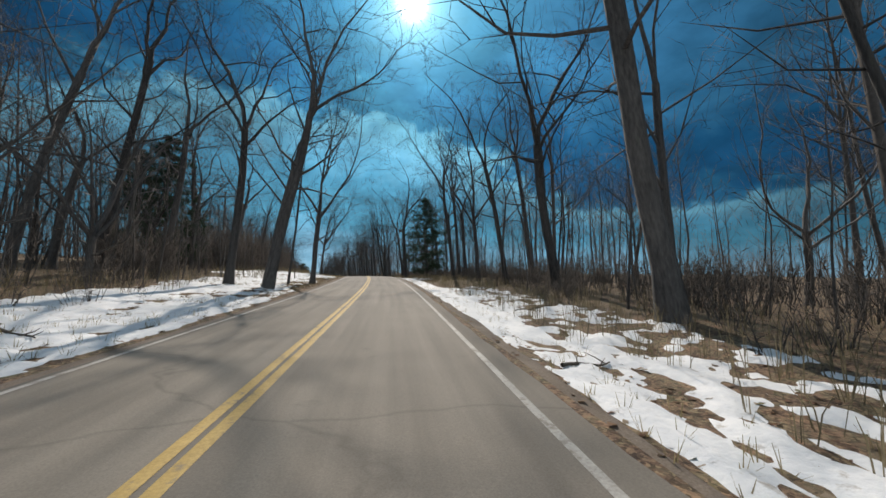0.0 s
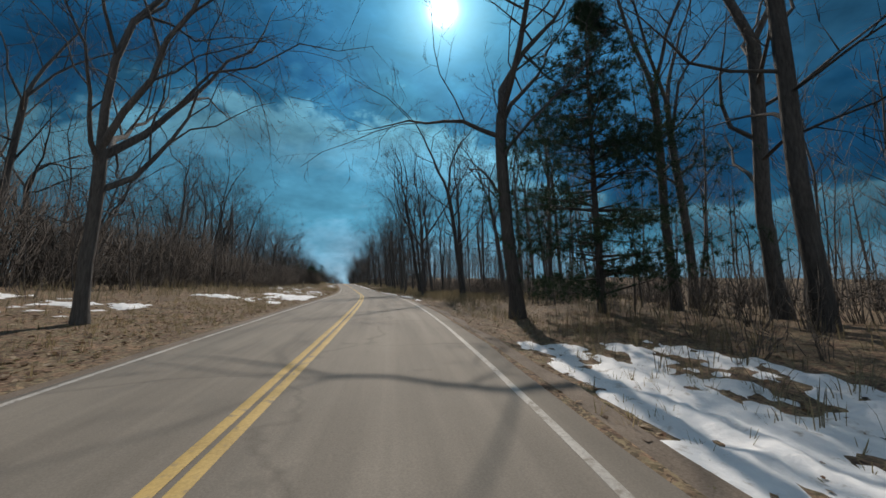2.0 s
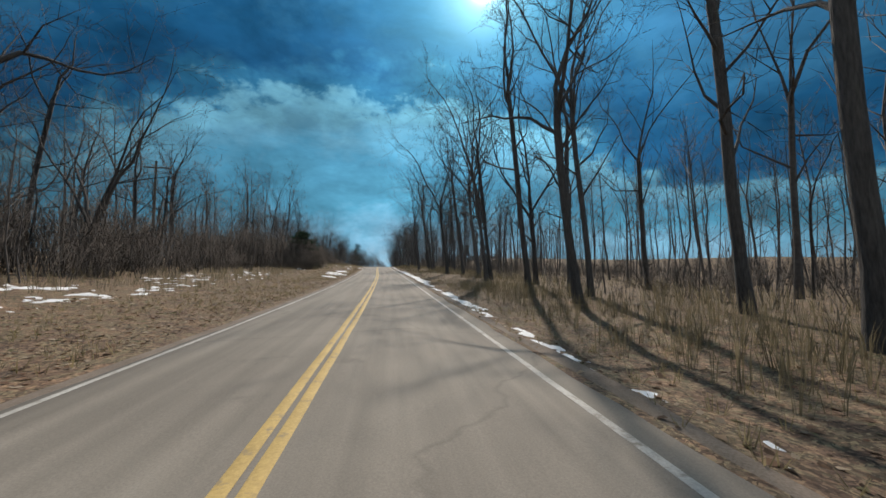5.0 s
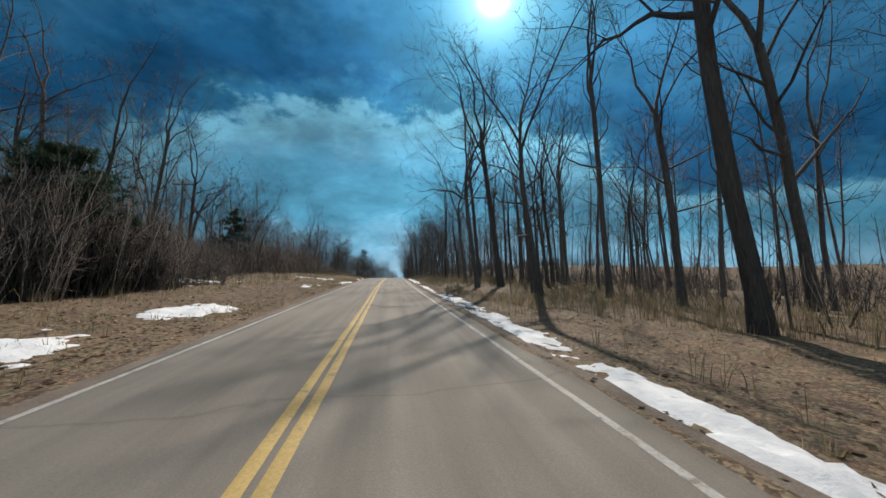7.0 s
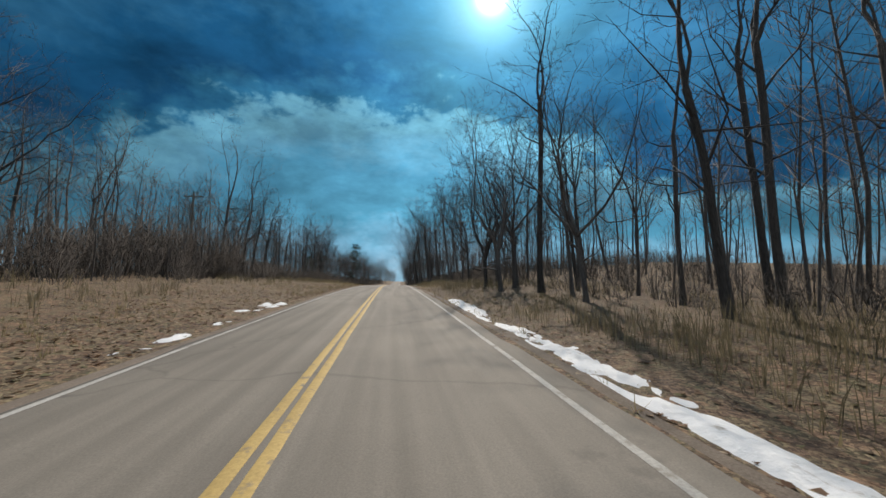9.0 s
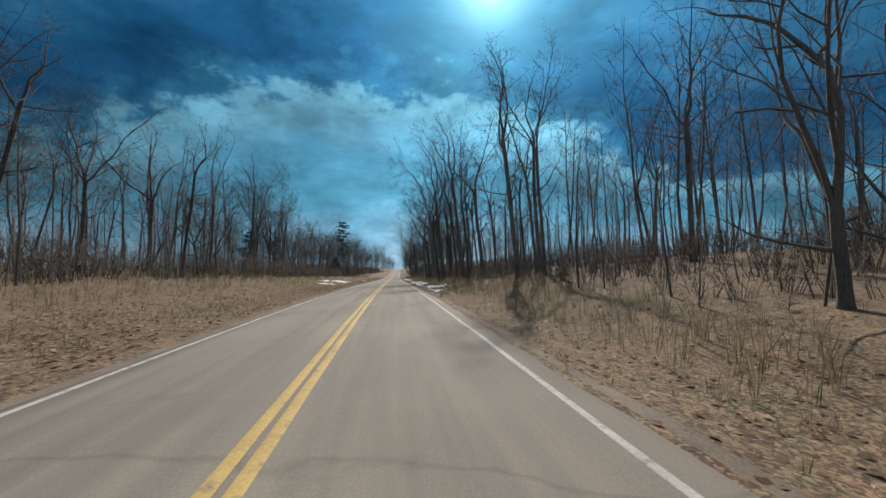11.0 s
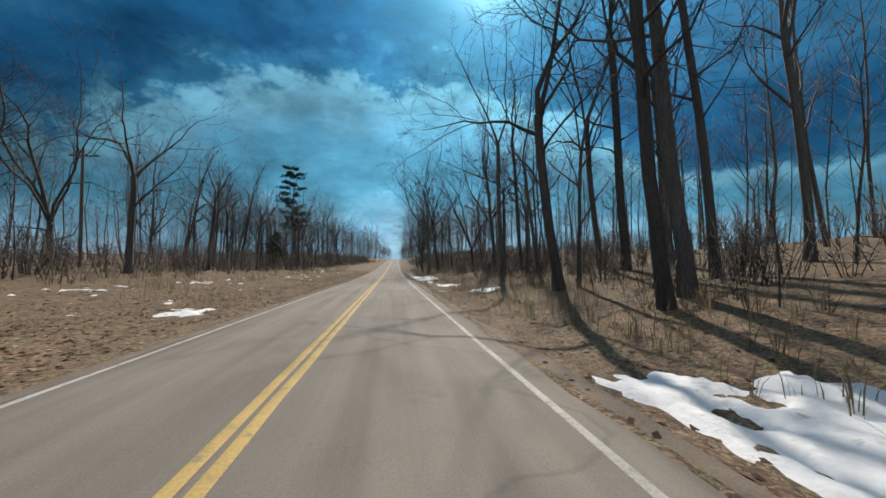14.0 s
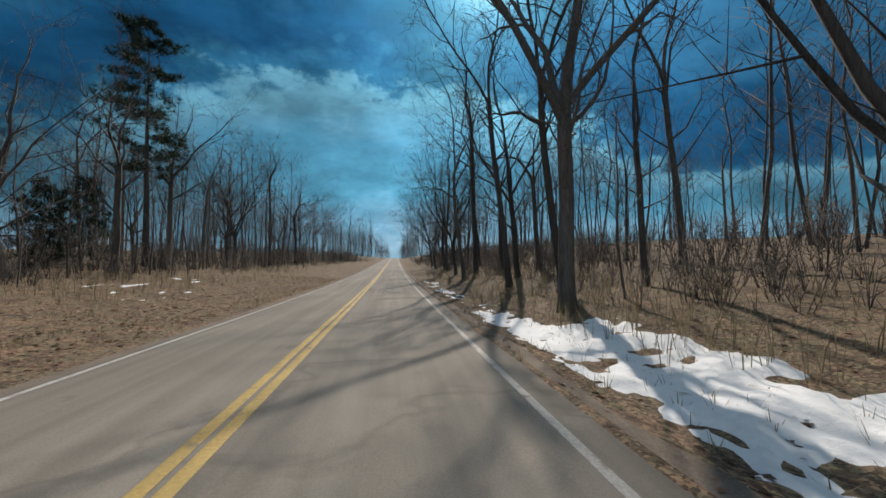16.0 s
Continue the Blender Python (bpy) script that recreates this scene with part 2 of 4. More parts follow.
def leaf_colours(m, stops):
    """Gives every leaf of a mesh one of several colours, tinted by the material's own grain."""
    nt = m.node_tree
    N, L = nt.nodes.new, nt.links.new
    b = nt.nodes["Principled BSDF"]
    was = b.inputs["Base Color"].links[0].from_socket
    geo, ramp, mul = N("ShaderNodeNewGeometry"), N("ShaderNodeValToRGB"), N("ShaderNodeMix")
    e = ramp.color_ramp.elements
    ramp.color_ramp.interpolation = "CONSTANT"
    e[0].position, e[0].color = 0, (*stops[0], 1)
    e[1].position, e[1].color = 1 / len(stops), (*stops[1], 1)
    for k, c in enumerate(stops[2:], 2):
        e.new(k / len(stops)).color = (*c, 1)
    L(geo.outputs["Random Per Island"], ramp.inputs[0])
    mul.data_type, mul.blend_type = "RGBA", "MULTIPLY"
    mul.inputs[0].default_value = 1
    L(ramp.outputs[0], mul.inputs[6])
    L(was, mul.inputs[7])
    for link in list(was.links):
        L(mul.outputs[2], link.to_socket) if link.to_socket != mul.inputs[7] else None


leaf_colours(LEAF, [(.115, .078, .055), (.19, .115, .078), (.29, .19, .128), (.39, .29, .20), (.23, .15, .10), (.47, .39, .30), (.15, .10, .07), (.19, .18, .10)])


def asphalt_material():
    m = material("asphalt", (.165, .149, .128), (.25, .227, .195), grain=55, broad=.22, rough=.85, bump=.35, depth=.006, stain=(.135, .123, .108), stain_at=.64)
    nt = m.node_tree
    N, L = nt.nodes.new, nt.links.new
    b = nt.nodes["Principled BSDF"]
    was = b.inputs["Base Color"].links[0].from_socket
    uv = N("ShaderNodeUVMap")
    mp = N("ShaderNodeMapping")
    mp.inputs["Scale"].default_value = (1.0, 0.035, 1)
    L(uv.outputs[0], mp.inputs[0])
    n = N("ShaderNodeTexNoise")      # long streaks of wear along the lanes
    n.inputs["Scale"].default_value, n.inputs["Detail"].default_value = 2.3, 5
    L(mp.outputs[0], n.inputs["Vector"])
    r = N("ShaderNodeMapRange")
    r.inputs[1].default_value, r.inputs[2].default_value, r.inputs[3].default_value, r.inputs[4].default_value = .3, .7, .82, 1.22
    L(n.outputs["Fac"], r.inputs[0])
    mp2 = N("ShaderNodeMapping")
    mp2.inputs["Scale"].default_value = (0.07, 0.11, 1)
    L(uv.outputs[0], mp2.inputs[0])
    wob = N("ShaderNodeTexNoise")
    wob.inputs["Scale"].default_value, wob.inputs["Detail"].default_value = 3.0, 5
    L(mp2.outputs[0], wob.inputs["Vector"])
    va = N("ShaderNodeMix")
    va.data_type = "RGBA"
    va.inputs[0].default_value = .25
    L(mp2.outputs[0], va.inputs[6])
    L(wob.outputs["Color"], va.inputs[7])
    v = N("ShaderNodeTexVoronoi")    # cracks sealed dark
    v.feature = "DISTANCE_TO_EDGE"
    v.inputs["Scale"].default_value = 1.3
    L(va.outputs[2], v.inputs["Vector"])
    cr = N("ShaderNodeMapRange")
    cr.inputs[1].default_value, cr.inputs[2].default_value, cr.inputs[3].default_value, cr.inputs[4].default_value = 0.0, .006, .80, 1.0
    L(v.outputs["Distance"], cr.inputs[0])
    mul = N("ShaderNodeMath")
    mul.operation = "MULTIPLY"
    L(r.outputs[0], mul.inputs[0])
    L(cr.outputs[0], mul.inputs[1])
    mx = N("ShaderNodeVectorMath")
    mx.operation = "SCALE"
    L(was, mx.inputs[0])
    L(mul.outputs[0], mx.inputs["Scale"])
    L(mx.outputs[0], b.inputs["Base Color"])
    return m


ASPHALT = asphalt_material()


# ---- helpers for meshes ----
def vnoise(x, y, seed=0):
    """Smooth value noise, 0 to 1, over arrays."""
    x, y = np.broadcast_arrays(np.asarray(x, float), np.asarray(y, float))
    xi, yi = np.floor(x).astype(np.int64), np.floor(y).astype(np.int64)
    fx, fy = x - xi, y - yi
    fx, fy = fx * fx * (3 - 2 * fx), fy * fy * (3 - 2 * fy)

    def lattice(a, b):
        n = (a * 374761393 + b * 668265263 + seed * 1442695041) & 0x7FFFFFFF
        n = ((n ^ (n >> 13)) * 1274126177) & 0x7FFFFFFF
        return ((n ^ (n >> 16)) & 0xFFFF) / 65535.0

    lo = lattice(xi, yi) * (1 - fx) + lattice(xi + 1, yi) * fx
    hi = lattice(xi, yi + 1) * (1 - fx) + lattice(xi + 1, yi + 1) * fx
    return lo * (1 - fy) + hi * fy


def fbm(x, y, seed=0, octaves=4):
    total, amp, norm = 0, 1.0, 0
    for k in range(octaves):
        total = total + amp * vnoise(np.asarray(x) * 2 ** k, np.asarray(y) * 2 ** k, seed + k)
        norm += amp
        amp *= 0.55
    return total / norm


def mesh_of(name, verts, faces, mat, smooth_shade=False, uv=None):
    """A mesh from arrays: faces all of one count of corners."""
    verts, faces = np.asarray(verts, np.float32), np.asarray(faces, np.int32)
    me = bpy.data.meshes.new(name)
    k = faces.shape[1]
    me.vertices.add(len(verts))
    me.vertices.foreach_set("co", verts.ravel())
    me.loops.add(faces.size)
    me.loops.foreach_set("vertex_index", faces.ravel())
    me.polygons.add(len(faces))
    me.polygons.foreach_set("loop_start", np.arange(0, faces.size, k, dtype=np.int32))
    if smooth_shade:
        me.polygons.foreach_set("use_smooth", np.ones(len(faces), bool))
    if uv is not None:
        lay = me.uv_layers.new(name="UVMap")
        lay.data.foreach_set("uv", np.asarray(uv, np.float32)[faces.ravel()].ravel())
    me.update(calc_edges=True)
    me.materials.append(mat)
    return me


def sheet(ns, nd):
    i = (np.arange(ns - 1)[:, None] * nd + np.arange(nd - 1)[None, :]).ravel()
    return np.stack([i, i + 1, i + nd + 1, i + nd], 1)


def tubes(runs):
    """Vertices and quads of tapered round limbs: runs of (points, radii, sides)."""
    vs, fs, base = [], [], 0
    for pts, rad, k in runs:
        pts = np.asarray(pts, float)
        tan = np.gradient(pts, axis=0)
        tan /= np.linalg.norm(tan, axis=1)[:, None] + 1e-9
        ref = np.array([1.0, 0, 0]) if abs(tan[0, 0]) < 0.8 else np.array([0, 1.0, 0])
        u = np.cross(tan, ref)
        u /= np.linalg.norm(u, axis=1)[:, None] + 1e-9
        w = np.cross(tan, u)
        a = np.arange(k) * 2 * math.pi / k
        ring = pts[:, None] + (u[:, None] * np.cos(a)[None, :, None] + w[:, None] * np.sin(a)[None, :, None]) * np.asarray(rad)[:, None, None]
        vs.append(ring.reshape(-1, 3))
        n = len(pts)
        i, j = np.meshgrid(np.arange(n - 1), np.arange(k), indexing="ij")
        q = np.stack([i * k + j, i * k + (j + 1) % k, (i + 1) * k + (j + 1) % k, (i + 1) * k + j], -1).reshape(-1, 4)
        fs.append(q + base)
        base += n * k
    return np.concatenate(vs), np.concatenate(fs)


def spikes(runs):
    """Vertices and triangles of thin three-sided twigs: (foot, tip, radius)."""
    a, b = (np.array([q[k] for q in runs], float) for k in (0, 1))
    r = np.array([q[2] for q in runs], float)[:, None]
    way = b - a
    way /= np.linalg.norm(way, axis=1)[:, None] + 1e-9
    ref = np.where(abs(way[:, :1]) < .8, np.array([[1.0, 0, 0]]), np.array([[0, 1.0, 0]]))
    u = np.cross(way, ref)
    u /= np.linalg.norm(u, axis=1)[:, None] + 1e-9
    w = np.cross(way, u)
    v = np.stack([a + u * r, a + (w * .87 - u * .5) * r, a - (w * .87 + u * .5) * r, b], 1).reshape(-1, 3)
    i = np.arange(len(runs))[:, None] * 4
    f = np.concatenate([i + np.array([[0, 1, 3]]), i + np.array([[1, 2, 3]]), i + np.array([[2, 0, 3]])])
    return v, f


def joined(limbs, twigs):
    """One triangle mesh of tubes and spikes."""
    v, q = tubes(limbs)
    sv, sf = spikes(twigs)
    return np.concatenate([v, sv]), np.concatenate([q[:, [0, 1, 2]], q[:, [0, 2, 3]], sf + len(v)])


# ---- ground, road, lines ----
def verge(s, d):
    """Height of the ground above the road's crown at station s, d to the right."""
    s, d = np.broadcast_arrays(np.asarray(s, float), np.asarray(d, float))
    left = np.interp(-d, [0, 3.1, 3.5, 4.6, 6.5, 9, 14, 25, 60, 400], [-.10, -.10, -.05, -.06, .12, .35, .7, 1.6, 3.0, 4])
    right_a = np.interp(d, [0, 3.3, 3.75, 5.0, 7, 10, 16, 30, 60, 400], [-.10, -.10, -.05, -.25, -.30, -.10, -.1, -.4, -1.6, -3])
    right_b = np.interp(d, [0, 3.3, 3.75, 5.0, 7, 10, 16, 30, 60, 400], [-.10, -.10, -.05, -.25, -.10, .5, 1.3, 3.0, 5.2, 6.0])
    k = np.clip((s - 245) / 45, 0, 1)
    right = right_a * (1 - k) + right_b * k
    z = np.where(d < 0, left, right)
    off = np.clip((abs(d) - 3.8) / 2.5, 0, 1)
    return z + off * ((fbm(s * .22, d * .22, 5) - .5) * .35 + (fbm(s * 1.1, d * 1.1, 9, 3) - .5) * .12) + np.clip((abs(d) - 30) / 60, 0, 1) * (fbm(s * .02, d * .02, 3) - .5) * 5


def place(s, d, lift=0.0):
    x, y, z = on_road(s, d)
    return np.stack([x, y, z + verge(s, d) + lift], -1)


g_s = np.concatenate([np.arange(-200, -20, 10), np.arange(-20, 430, 0.7), np.arange(430, 640, 3), np.arange(640, 1400, 20)])
g_d = np.concatenate([[-1800, -900, -400, -200, -120, -80], np.arange(-60, -22, 4), np.arange(-22, -3.2, .5), [-3.2, 0, 3.2], np.arange(3.7, 22, .5), np.arange(22, 62, 4), [80, 120, 200, 400, 900, 1800]])
GS, GD = np.meshgrid(g_s, g_d, indexing="ij")
ground = new("ground", mesh_of("ground", place(GS, GD).reshape(-1, 3), sheet(len(g_s), len(g_d))[:, ::1], LITTER, True))
tagged(ground, "brown forest floor of fallen leaves and dead grass", "ground", kind="structure")

ROAD_L, ROAD_R = -3.06, 3.6
r_s = np.concatenate([np.arange(-80, 440, 1.0), np.arange(440, 900, 4)])


def ribbon(name, d0, d1, top, thick, mat, wobble=0.0, cols=2, seed=0):
    """A strip along the road between d0 and d1 with real thickness."""
    d = np.linspace(d0, d1, cols)
    dd = np.concatenate([[d[0] - .01], d, [d[-1] + .01]])
    S, D = np.meshgrid(r_s, dd, indexing="ij")
    if wobble:
        D = D + wobble * (fbm(S * .9, D * 0 + seed, seed) - .5) * (abs(D - (d0 + d1) / 2) > (d1 - d0) * .4)
    x, y, z = on_road(S, D)
    z = z + top - 0.015 * abs(D) + np.where((np.arange(len(dd)) == 0) | (np.arange(len(dd)) == len(dd) - 1), -thick, 0)[None, :]
    v = np.stack([x, y, z], -1).reshape(-1, 3)
    return new(name, mesh_of(name, v, sheet(len(r_s), len(dd)), mat, False, np.stack([D, S], -1).reshape(-1, 2)))


road = tagged(ribbon("road", ROAD_L, ROAD_R, 0.02, 0.12, ASPHALT, wobble=.22, cols=15), "worn grey-beige two-lane asphalt road", "road", kind="structure")
for d0, d1, mat, label in ((-.155, -.042, YELLOW, "yellow centre line"), (.042, .155, YELLOW, "yellow centre line"), (-2.96, -2.88, WHITE, "worn white edge line"), (3.13, 3.215, WHITE, "worn white edge line")):
    tagged(ribbon("road_line", d0, d1, 0.026, 0.004, mat, wobble=.03, seed=int(d0 * 10)), label).parent = road

tagged(ribbon("shoulder", -3.95, -3.0, -.012, .05, GRAVEL, wobble=.5, cols=5, seed=4), "narrow brown gravel shoulder along the asphalt", "shoulder", kind="structure")
tagged(ribbon("shoulder", 3.5, 4.05, -.012, .05, GRAVEL, wobble=.4, cols=4, seed=6), "narrow brown gravel shoulder along the asphalt", "shoulder", kind="structure")


# ---- snow ----
# stretches: from and to along the road, from and to across it, cover
SNOW_LEFT = [(-8, 24, -10, -3.6, .74), (20, 36, -11, -4.4, .58), (36, 48, -14, -5.6, .74), (46, 53, -12, -4.2, .74), (53, 67, -15, -8, .42), (72.5, 76.5, -9.5, -4.6, .5), (76.5, 79.5, -7, -3.8, .62), (80.5, 88, -8.2, -4.4, .76),
             (92, 104, -10, -4.2, .26), (97, 99.5, -7.6, -5.6, .56), (105.5, 111, -8, -5.4, .54), (112, 118, -14, -9, .4), (118, 165, -16, -9, .18), (166, 168.5, -6.4, -4.4, .6), (173, 176.5, -7, -4.4, .7), (177.5, 180, -7.2, -5, .72),
             (182.5, 186.5, -6.8, -5, .66), (180, 204, -20, -11, .3), (202, 209, -6.8, -5.4, .42), (212.5, 214.8, -4.8, -3.7, .66), (216.2, 219.2, -5, -3.6, .68), (220, 226, -11.5, -7, .45), (227, 232.5, -4.2, -3.5, .68), (234, 239, -4.9, -3.6, .5),
             (314.3, 317.7, -7.8, -5.8, .62), (326, 334, -10.5, -5.4, .4), (328.6, 331.4, -8.8, -6.4, .74), (354, 356.3, -6.2, -4.9, .6), (340, 420, -13, -7, .08)]
SNOW_RIGHT = [(-8, 52, 3.75, 6.0, .8), (-8, 30, 5.5, 9.5, .52), (50, 58, 4.4, 9, .74), (78, 100, 4.0, 4.8, .58), (89, 94, 4.2, 5.6, .62), (98, 116, 3.8, 5.0, .58), (116, 158, 3.9, 4.9, .5), (158, 186, 3.7, 5.2, .68),
              (184, 197, 3.9, 5.4, .62), (197, 212, 3.9, 4.8, .56), (218, 241, 3.8, 5.2, .66), (294, 309, 4.4, 5.6, .45), (308.5, 312.5, 4.6, 7.6, .46), (312.5, 317.5, 4.4, 6.4, .5), (318, 330, 4.3, 5.4, .6), (327.5, 331, 4.4, 6.8, .64),
              (337.3, 339.7, 4.9, 6.8, .66), (341, 347, 4.4, 7.5, .75), (364.6, 367.2, 6.4, 8.6, .56), (367.7, 369.2, 4.5, 5.4, .7), (372, 377, 5.4, 7, .42), (381, 385, 5.2, 6.6, .42), (388, 400, 4.5, 7.5, .66), (399, 412, 4.5, 5.8, .58), (412, 440, 4.4, 5.6, .52)]
SNOW_BEDS = SNOW_LEFT + SNOW_RIGHT


def snow():
    vs, fs, base = [], [], 0
    for side in (-1, 1):
        s = np.arange(-8, 425, .17)
        d = np.arange(3.8 if side > 0 else 3.35, 14.5, .13) * side
        d = np.sort(d)
        S, D = np.meshgrid(s, d, indexing="ij")
        cover = np.zeros_like(S)
        for a, b, c, e, k in SNOW_BEDS:
            if (c < 0) != (side < 0):
                continue
            soft = np.clip((S - a) / 1.6 + .5, 0, 1) * np.clip((b - S) / 1.6 + .5, 0, 1) * np.clip((D - c) / .7 + .5, 0, 1) * np.clip((e - D) / .7 + .5, 0, 1)
            cover = np.maximum(cover, k * soft)
        n = .28 * fbm(S * .28, D * .6, 21, 4) + .36 * fbm(S * .9, D * 1.7, 27, 4) + .24 * fbm(S * 2.3, D * 3.0, 29, 2) + .14 * fbm(S * 4.5, D * 5.5, 31, 2)
        thick = (cover + (n - .5) * 2.9 - .54) * .26
        cap = .045 + .10 * fbm(S * .7, D * .9, 33, 3)
        thick = np.where(cover > .02, np.minimum(thick, cap), -.2) + (fbm(S * 2.6, D * 2.6, 40, 2) - .5) * .04
        thick = np.minimum(thick, (abs(D) - (3.92 if side > 0 else 3.4) - .35 * fbm(S * 1.3, S * 0, 37, 3)) * .35)
        P = place(S, D)
        P[..., 2] += np.maximum(thick, -.05)
        q = sheet(len(s), len(d))
        keep = thick.ravel()[q].max(1) > -.012
        q = q[keep]
        used, inv = np.unique(q, return_inverse=True)
        vs.append(P.reshape(-1, 3)[used])
        fs.append(inv.reshape(-1, 4) + base)
        base += len(used)
    ob = new("snow", mesh_of("snow", np.concatenate(vs), np.concatenate(fs), SNOW, True))
    tagged(ob, "patches of old melting snow along the verges", "snow", kind="stuff")


snow()


# ---- trees ----
def grow(rng, height, radius, clear=.5, scaffolds=3, spread=24, laterals=5, reach=.30, drop=62, wander=.05, sides=8, side_limbs=10, subs=6, twigs=5, bias=0.0):
    """Limbs of a bare tree, by level: 0 trunk and scaffold limbs, 1 limbs, 2 branches, 3 twigs. The trunk runs clear up to a crotch, where the
    scaffold limbs part by spread degrees; laterals are long low limbs that leave the trunk below it by drop degrees; bias draws limbs to +x."""
    levels = [[], [], [], []]

    def side_way(way, deg, turn):
        ref = np.array([0, 0, 1.0]) if abs(way[2]) < .9 else np.array([1.0, 0, 0])
        u = np.cross(way, ref)
        u /= np.linalg.norm(u)
        w = np.cross(way, u)
        a = radians(deg)
        return way * math.cos(a) + (u * math.cos(turn) + w * math.sin(turn)) * math.sin(a)

    def shoot(p, way, length, r0, r1, n, bend, lift):
        pts, rad, way = [p], [r0], way / np.linalg.norm(way)
        for k in range(n):
            way = way + rng.normal(0, bend, 3) + np.array([0, 0, lift])
            way /= np.linalg.norm(way)
            pts.append(pts[-1] + way * length / n * rng.uniform(.85, 1.15))
            rad.append(r0 + (r1 - r0) * ((k + 1) / n) ** .85)
        return np.array(pts), np.array(rad)

    def at(pts, rad, f):
        q = f * (len(pts) - 1)
        i = min(int(q), len(pts) - 2)
        return pts[i] + (pts[i + 1] - pts[i]) * (q - i), rad[i] + (rad[i + 1] - rad[i]) * (q - i), pts[i + 1] - pts[i]

    def fine(p, way, length, r):
        """A branch with its twigs."""
        bp, br = shoot(p, way, length, r, .004, 2, .28, .07)
        levels[2].append((bp, br, 3))
        for c in range(twigs):
            q, _, along = at(bp, br, .25 + .75 * (c + rng.uniform(0, 1)) / twigs)
            cw = side_way(along / np.linalg.norm(along), rng.uniform(22, 62), rng.uniform(0, 6.28)) + np.array([0, 0, .12])
            levels[3].append((q, q + cw / np.linalg.norm(cw) * length * rng.uniform(.30, .62), .0085))

    def limb(p, way, length, r, low=.22):
        """A side limb with its branches."""
        lp, lr = shoot(p, way, length, r, .007, 5, .20 + wander, .055)
        levels[1].append((lp, lr, 4))
        turn = rng.uniform(0, 6.28)
        for b in range(subs):
            f = low + (1 - low) * (b + rng.uniform(.1, .9)) / subs
            q, rr, along = at(lp, lr, f)
            turn += 2.5 + rng.uniform(-.5, .5)
            fine(q, side_way(along / np.linalg.norm(along), rng.uniform(30, 62), turn), length * rng.uniform(.32, .55) * (1.15 - .5 * f), max(rr * .55, .009))

    def scaffold(p, way, length, r, count, n, lift):
        """A main limb with its side limbs."""
        sp, sr = shoot(p, way, length, r, .011, n, .11 + wander * .8, lift)
        levels[0].append((sp, sr, max(4, sides - 2)))
        turn = rng.uniform(0, 6.28)
        for k in range(count):
            f = .2 + .8 * (k + rng.uniform(.1, .9)) / count
            q, rr, along = at(sp, sr, f)
            turn += 2.4 + rng.uniform(-.5, .5)
            sw = side_way(along / np.linalg.norm(along), rng.uniform(34, 62), turn)
            ln = length * reach * 1.25 * rng.uniform(.7, 1.25) * (1.2 - .62 * f)
            limb(q, sw + np.array([bias * .5, 0, 0]), ln * (1 + bias * sw[0]), min(rr * .55, .010 + ln * .0105))

    top = height * clear
    trunk, rad = shoot(np.zeros(3), np.array([0, 0, 1.0]), top, radius, radius * (1 - .42 * clear), 8, wander * .45, .05)
    rad[0] *= 1.4
    rad[1] *= 1.06
    levels[0].append((trunk, rad, sides))
    turn, rest = rng.uniform(0, 6.28), height - trunk[-1][2]
    for k in range(scaffolds):
        turn += 6.28 / scaffolds + rng.uniform(-.35, .35)
        way = side_way(np.array([0, 0, 1.0]), (spread * .35 if k == 0 else spread) * rng.uniform(.75, 1.25), turn)
        start = trunk[-1] if k < 2 else trunk[-2] + (trunk[-1] - trunk[-2]) * rng.uniform(.2, .9)
        scaffold(start, way, rest * (1.0 if k == 0 else rng.uniform(.82, 1.0)) / max(.75, way[2]), rad[-1] * (.80 if k == 0 else rng.uniform(.5, .7)), side_limbs if scaffolds > 1 else side_limbs + 5, 9, .05)
    for k in range(laterals):
        f = 1 - .55 * (k + rng.uniform(.2, .8)) / laterals
        q, rr, along = at(trunk, rad, f)
        turn += 2.4 + rng.uniform(-.4, .4)
        way = side_way(np.array([0, 0, 1.0]), drop * rng.uniform(.8, 1.15), turn)
        way = way + np.array([bias, 0, 0])
        ln = height * reach * rng.uniform(.6, 1.2) * (1 + bias * max(way[0], -.4))
        if reach > .36:
            scaffold(q, way, ln, min(rr * .5, .018 + ln * .012), 7, 8, .04)
        else:
            limb(q, way, ln, min(rr * .45, .015 + ln * .013), .3)
    return levels


def tree_proto(seed, light=False, **k):
    """A tree of trunk and crown; light: fewer sides and twigs, for trees that stand back from the road."""
    lv = grow(np.random.default_rng(seed), **(dict(sides=6, side_limbs=8, subs=5, twigs=3) if light else {}), **k)
    if light:
        a = tubes(lv[0] + [(p[[0, 2, 5]], r[[0, 2, 5]], 3) for p, r, n in lv[1]])
        b = spikes([(p[0], p[-1], max(r[0], .011)) for p, r, n in lv[2]] + [(p, q, .0095) for p, q, r in lv[3]])
    else:
        a = tubes(lv[0] + lv[1])
        b = spikes([(p[0], p[1] + (p[1] - p[0]) * .12, r[0]) for p, r, n in lv[2]] + [(p[1], p[2], r[1] * 1.25) for p, r, n in lv[2]] + lv[3])
    thing = new("bare_tree")
    t = new("trunk", mesh_of("trunk", *a, BARK, True))
    c = new("crown", mesh_of("crown", *b, TWIG))
    t.parent = c.parent = thing
    return thing


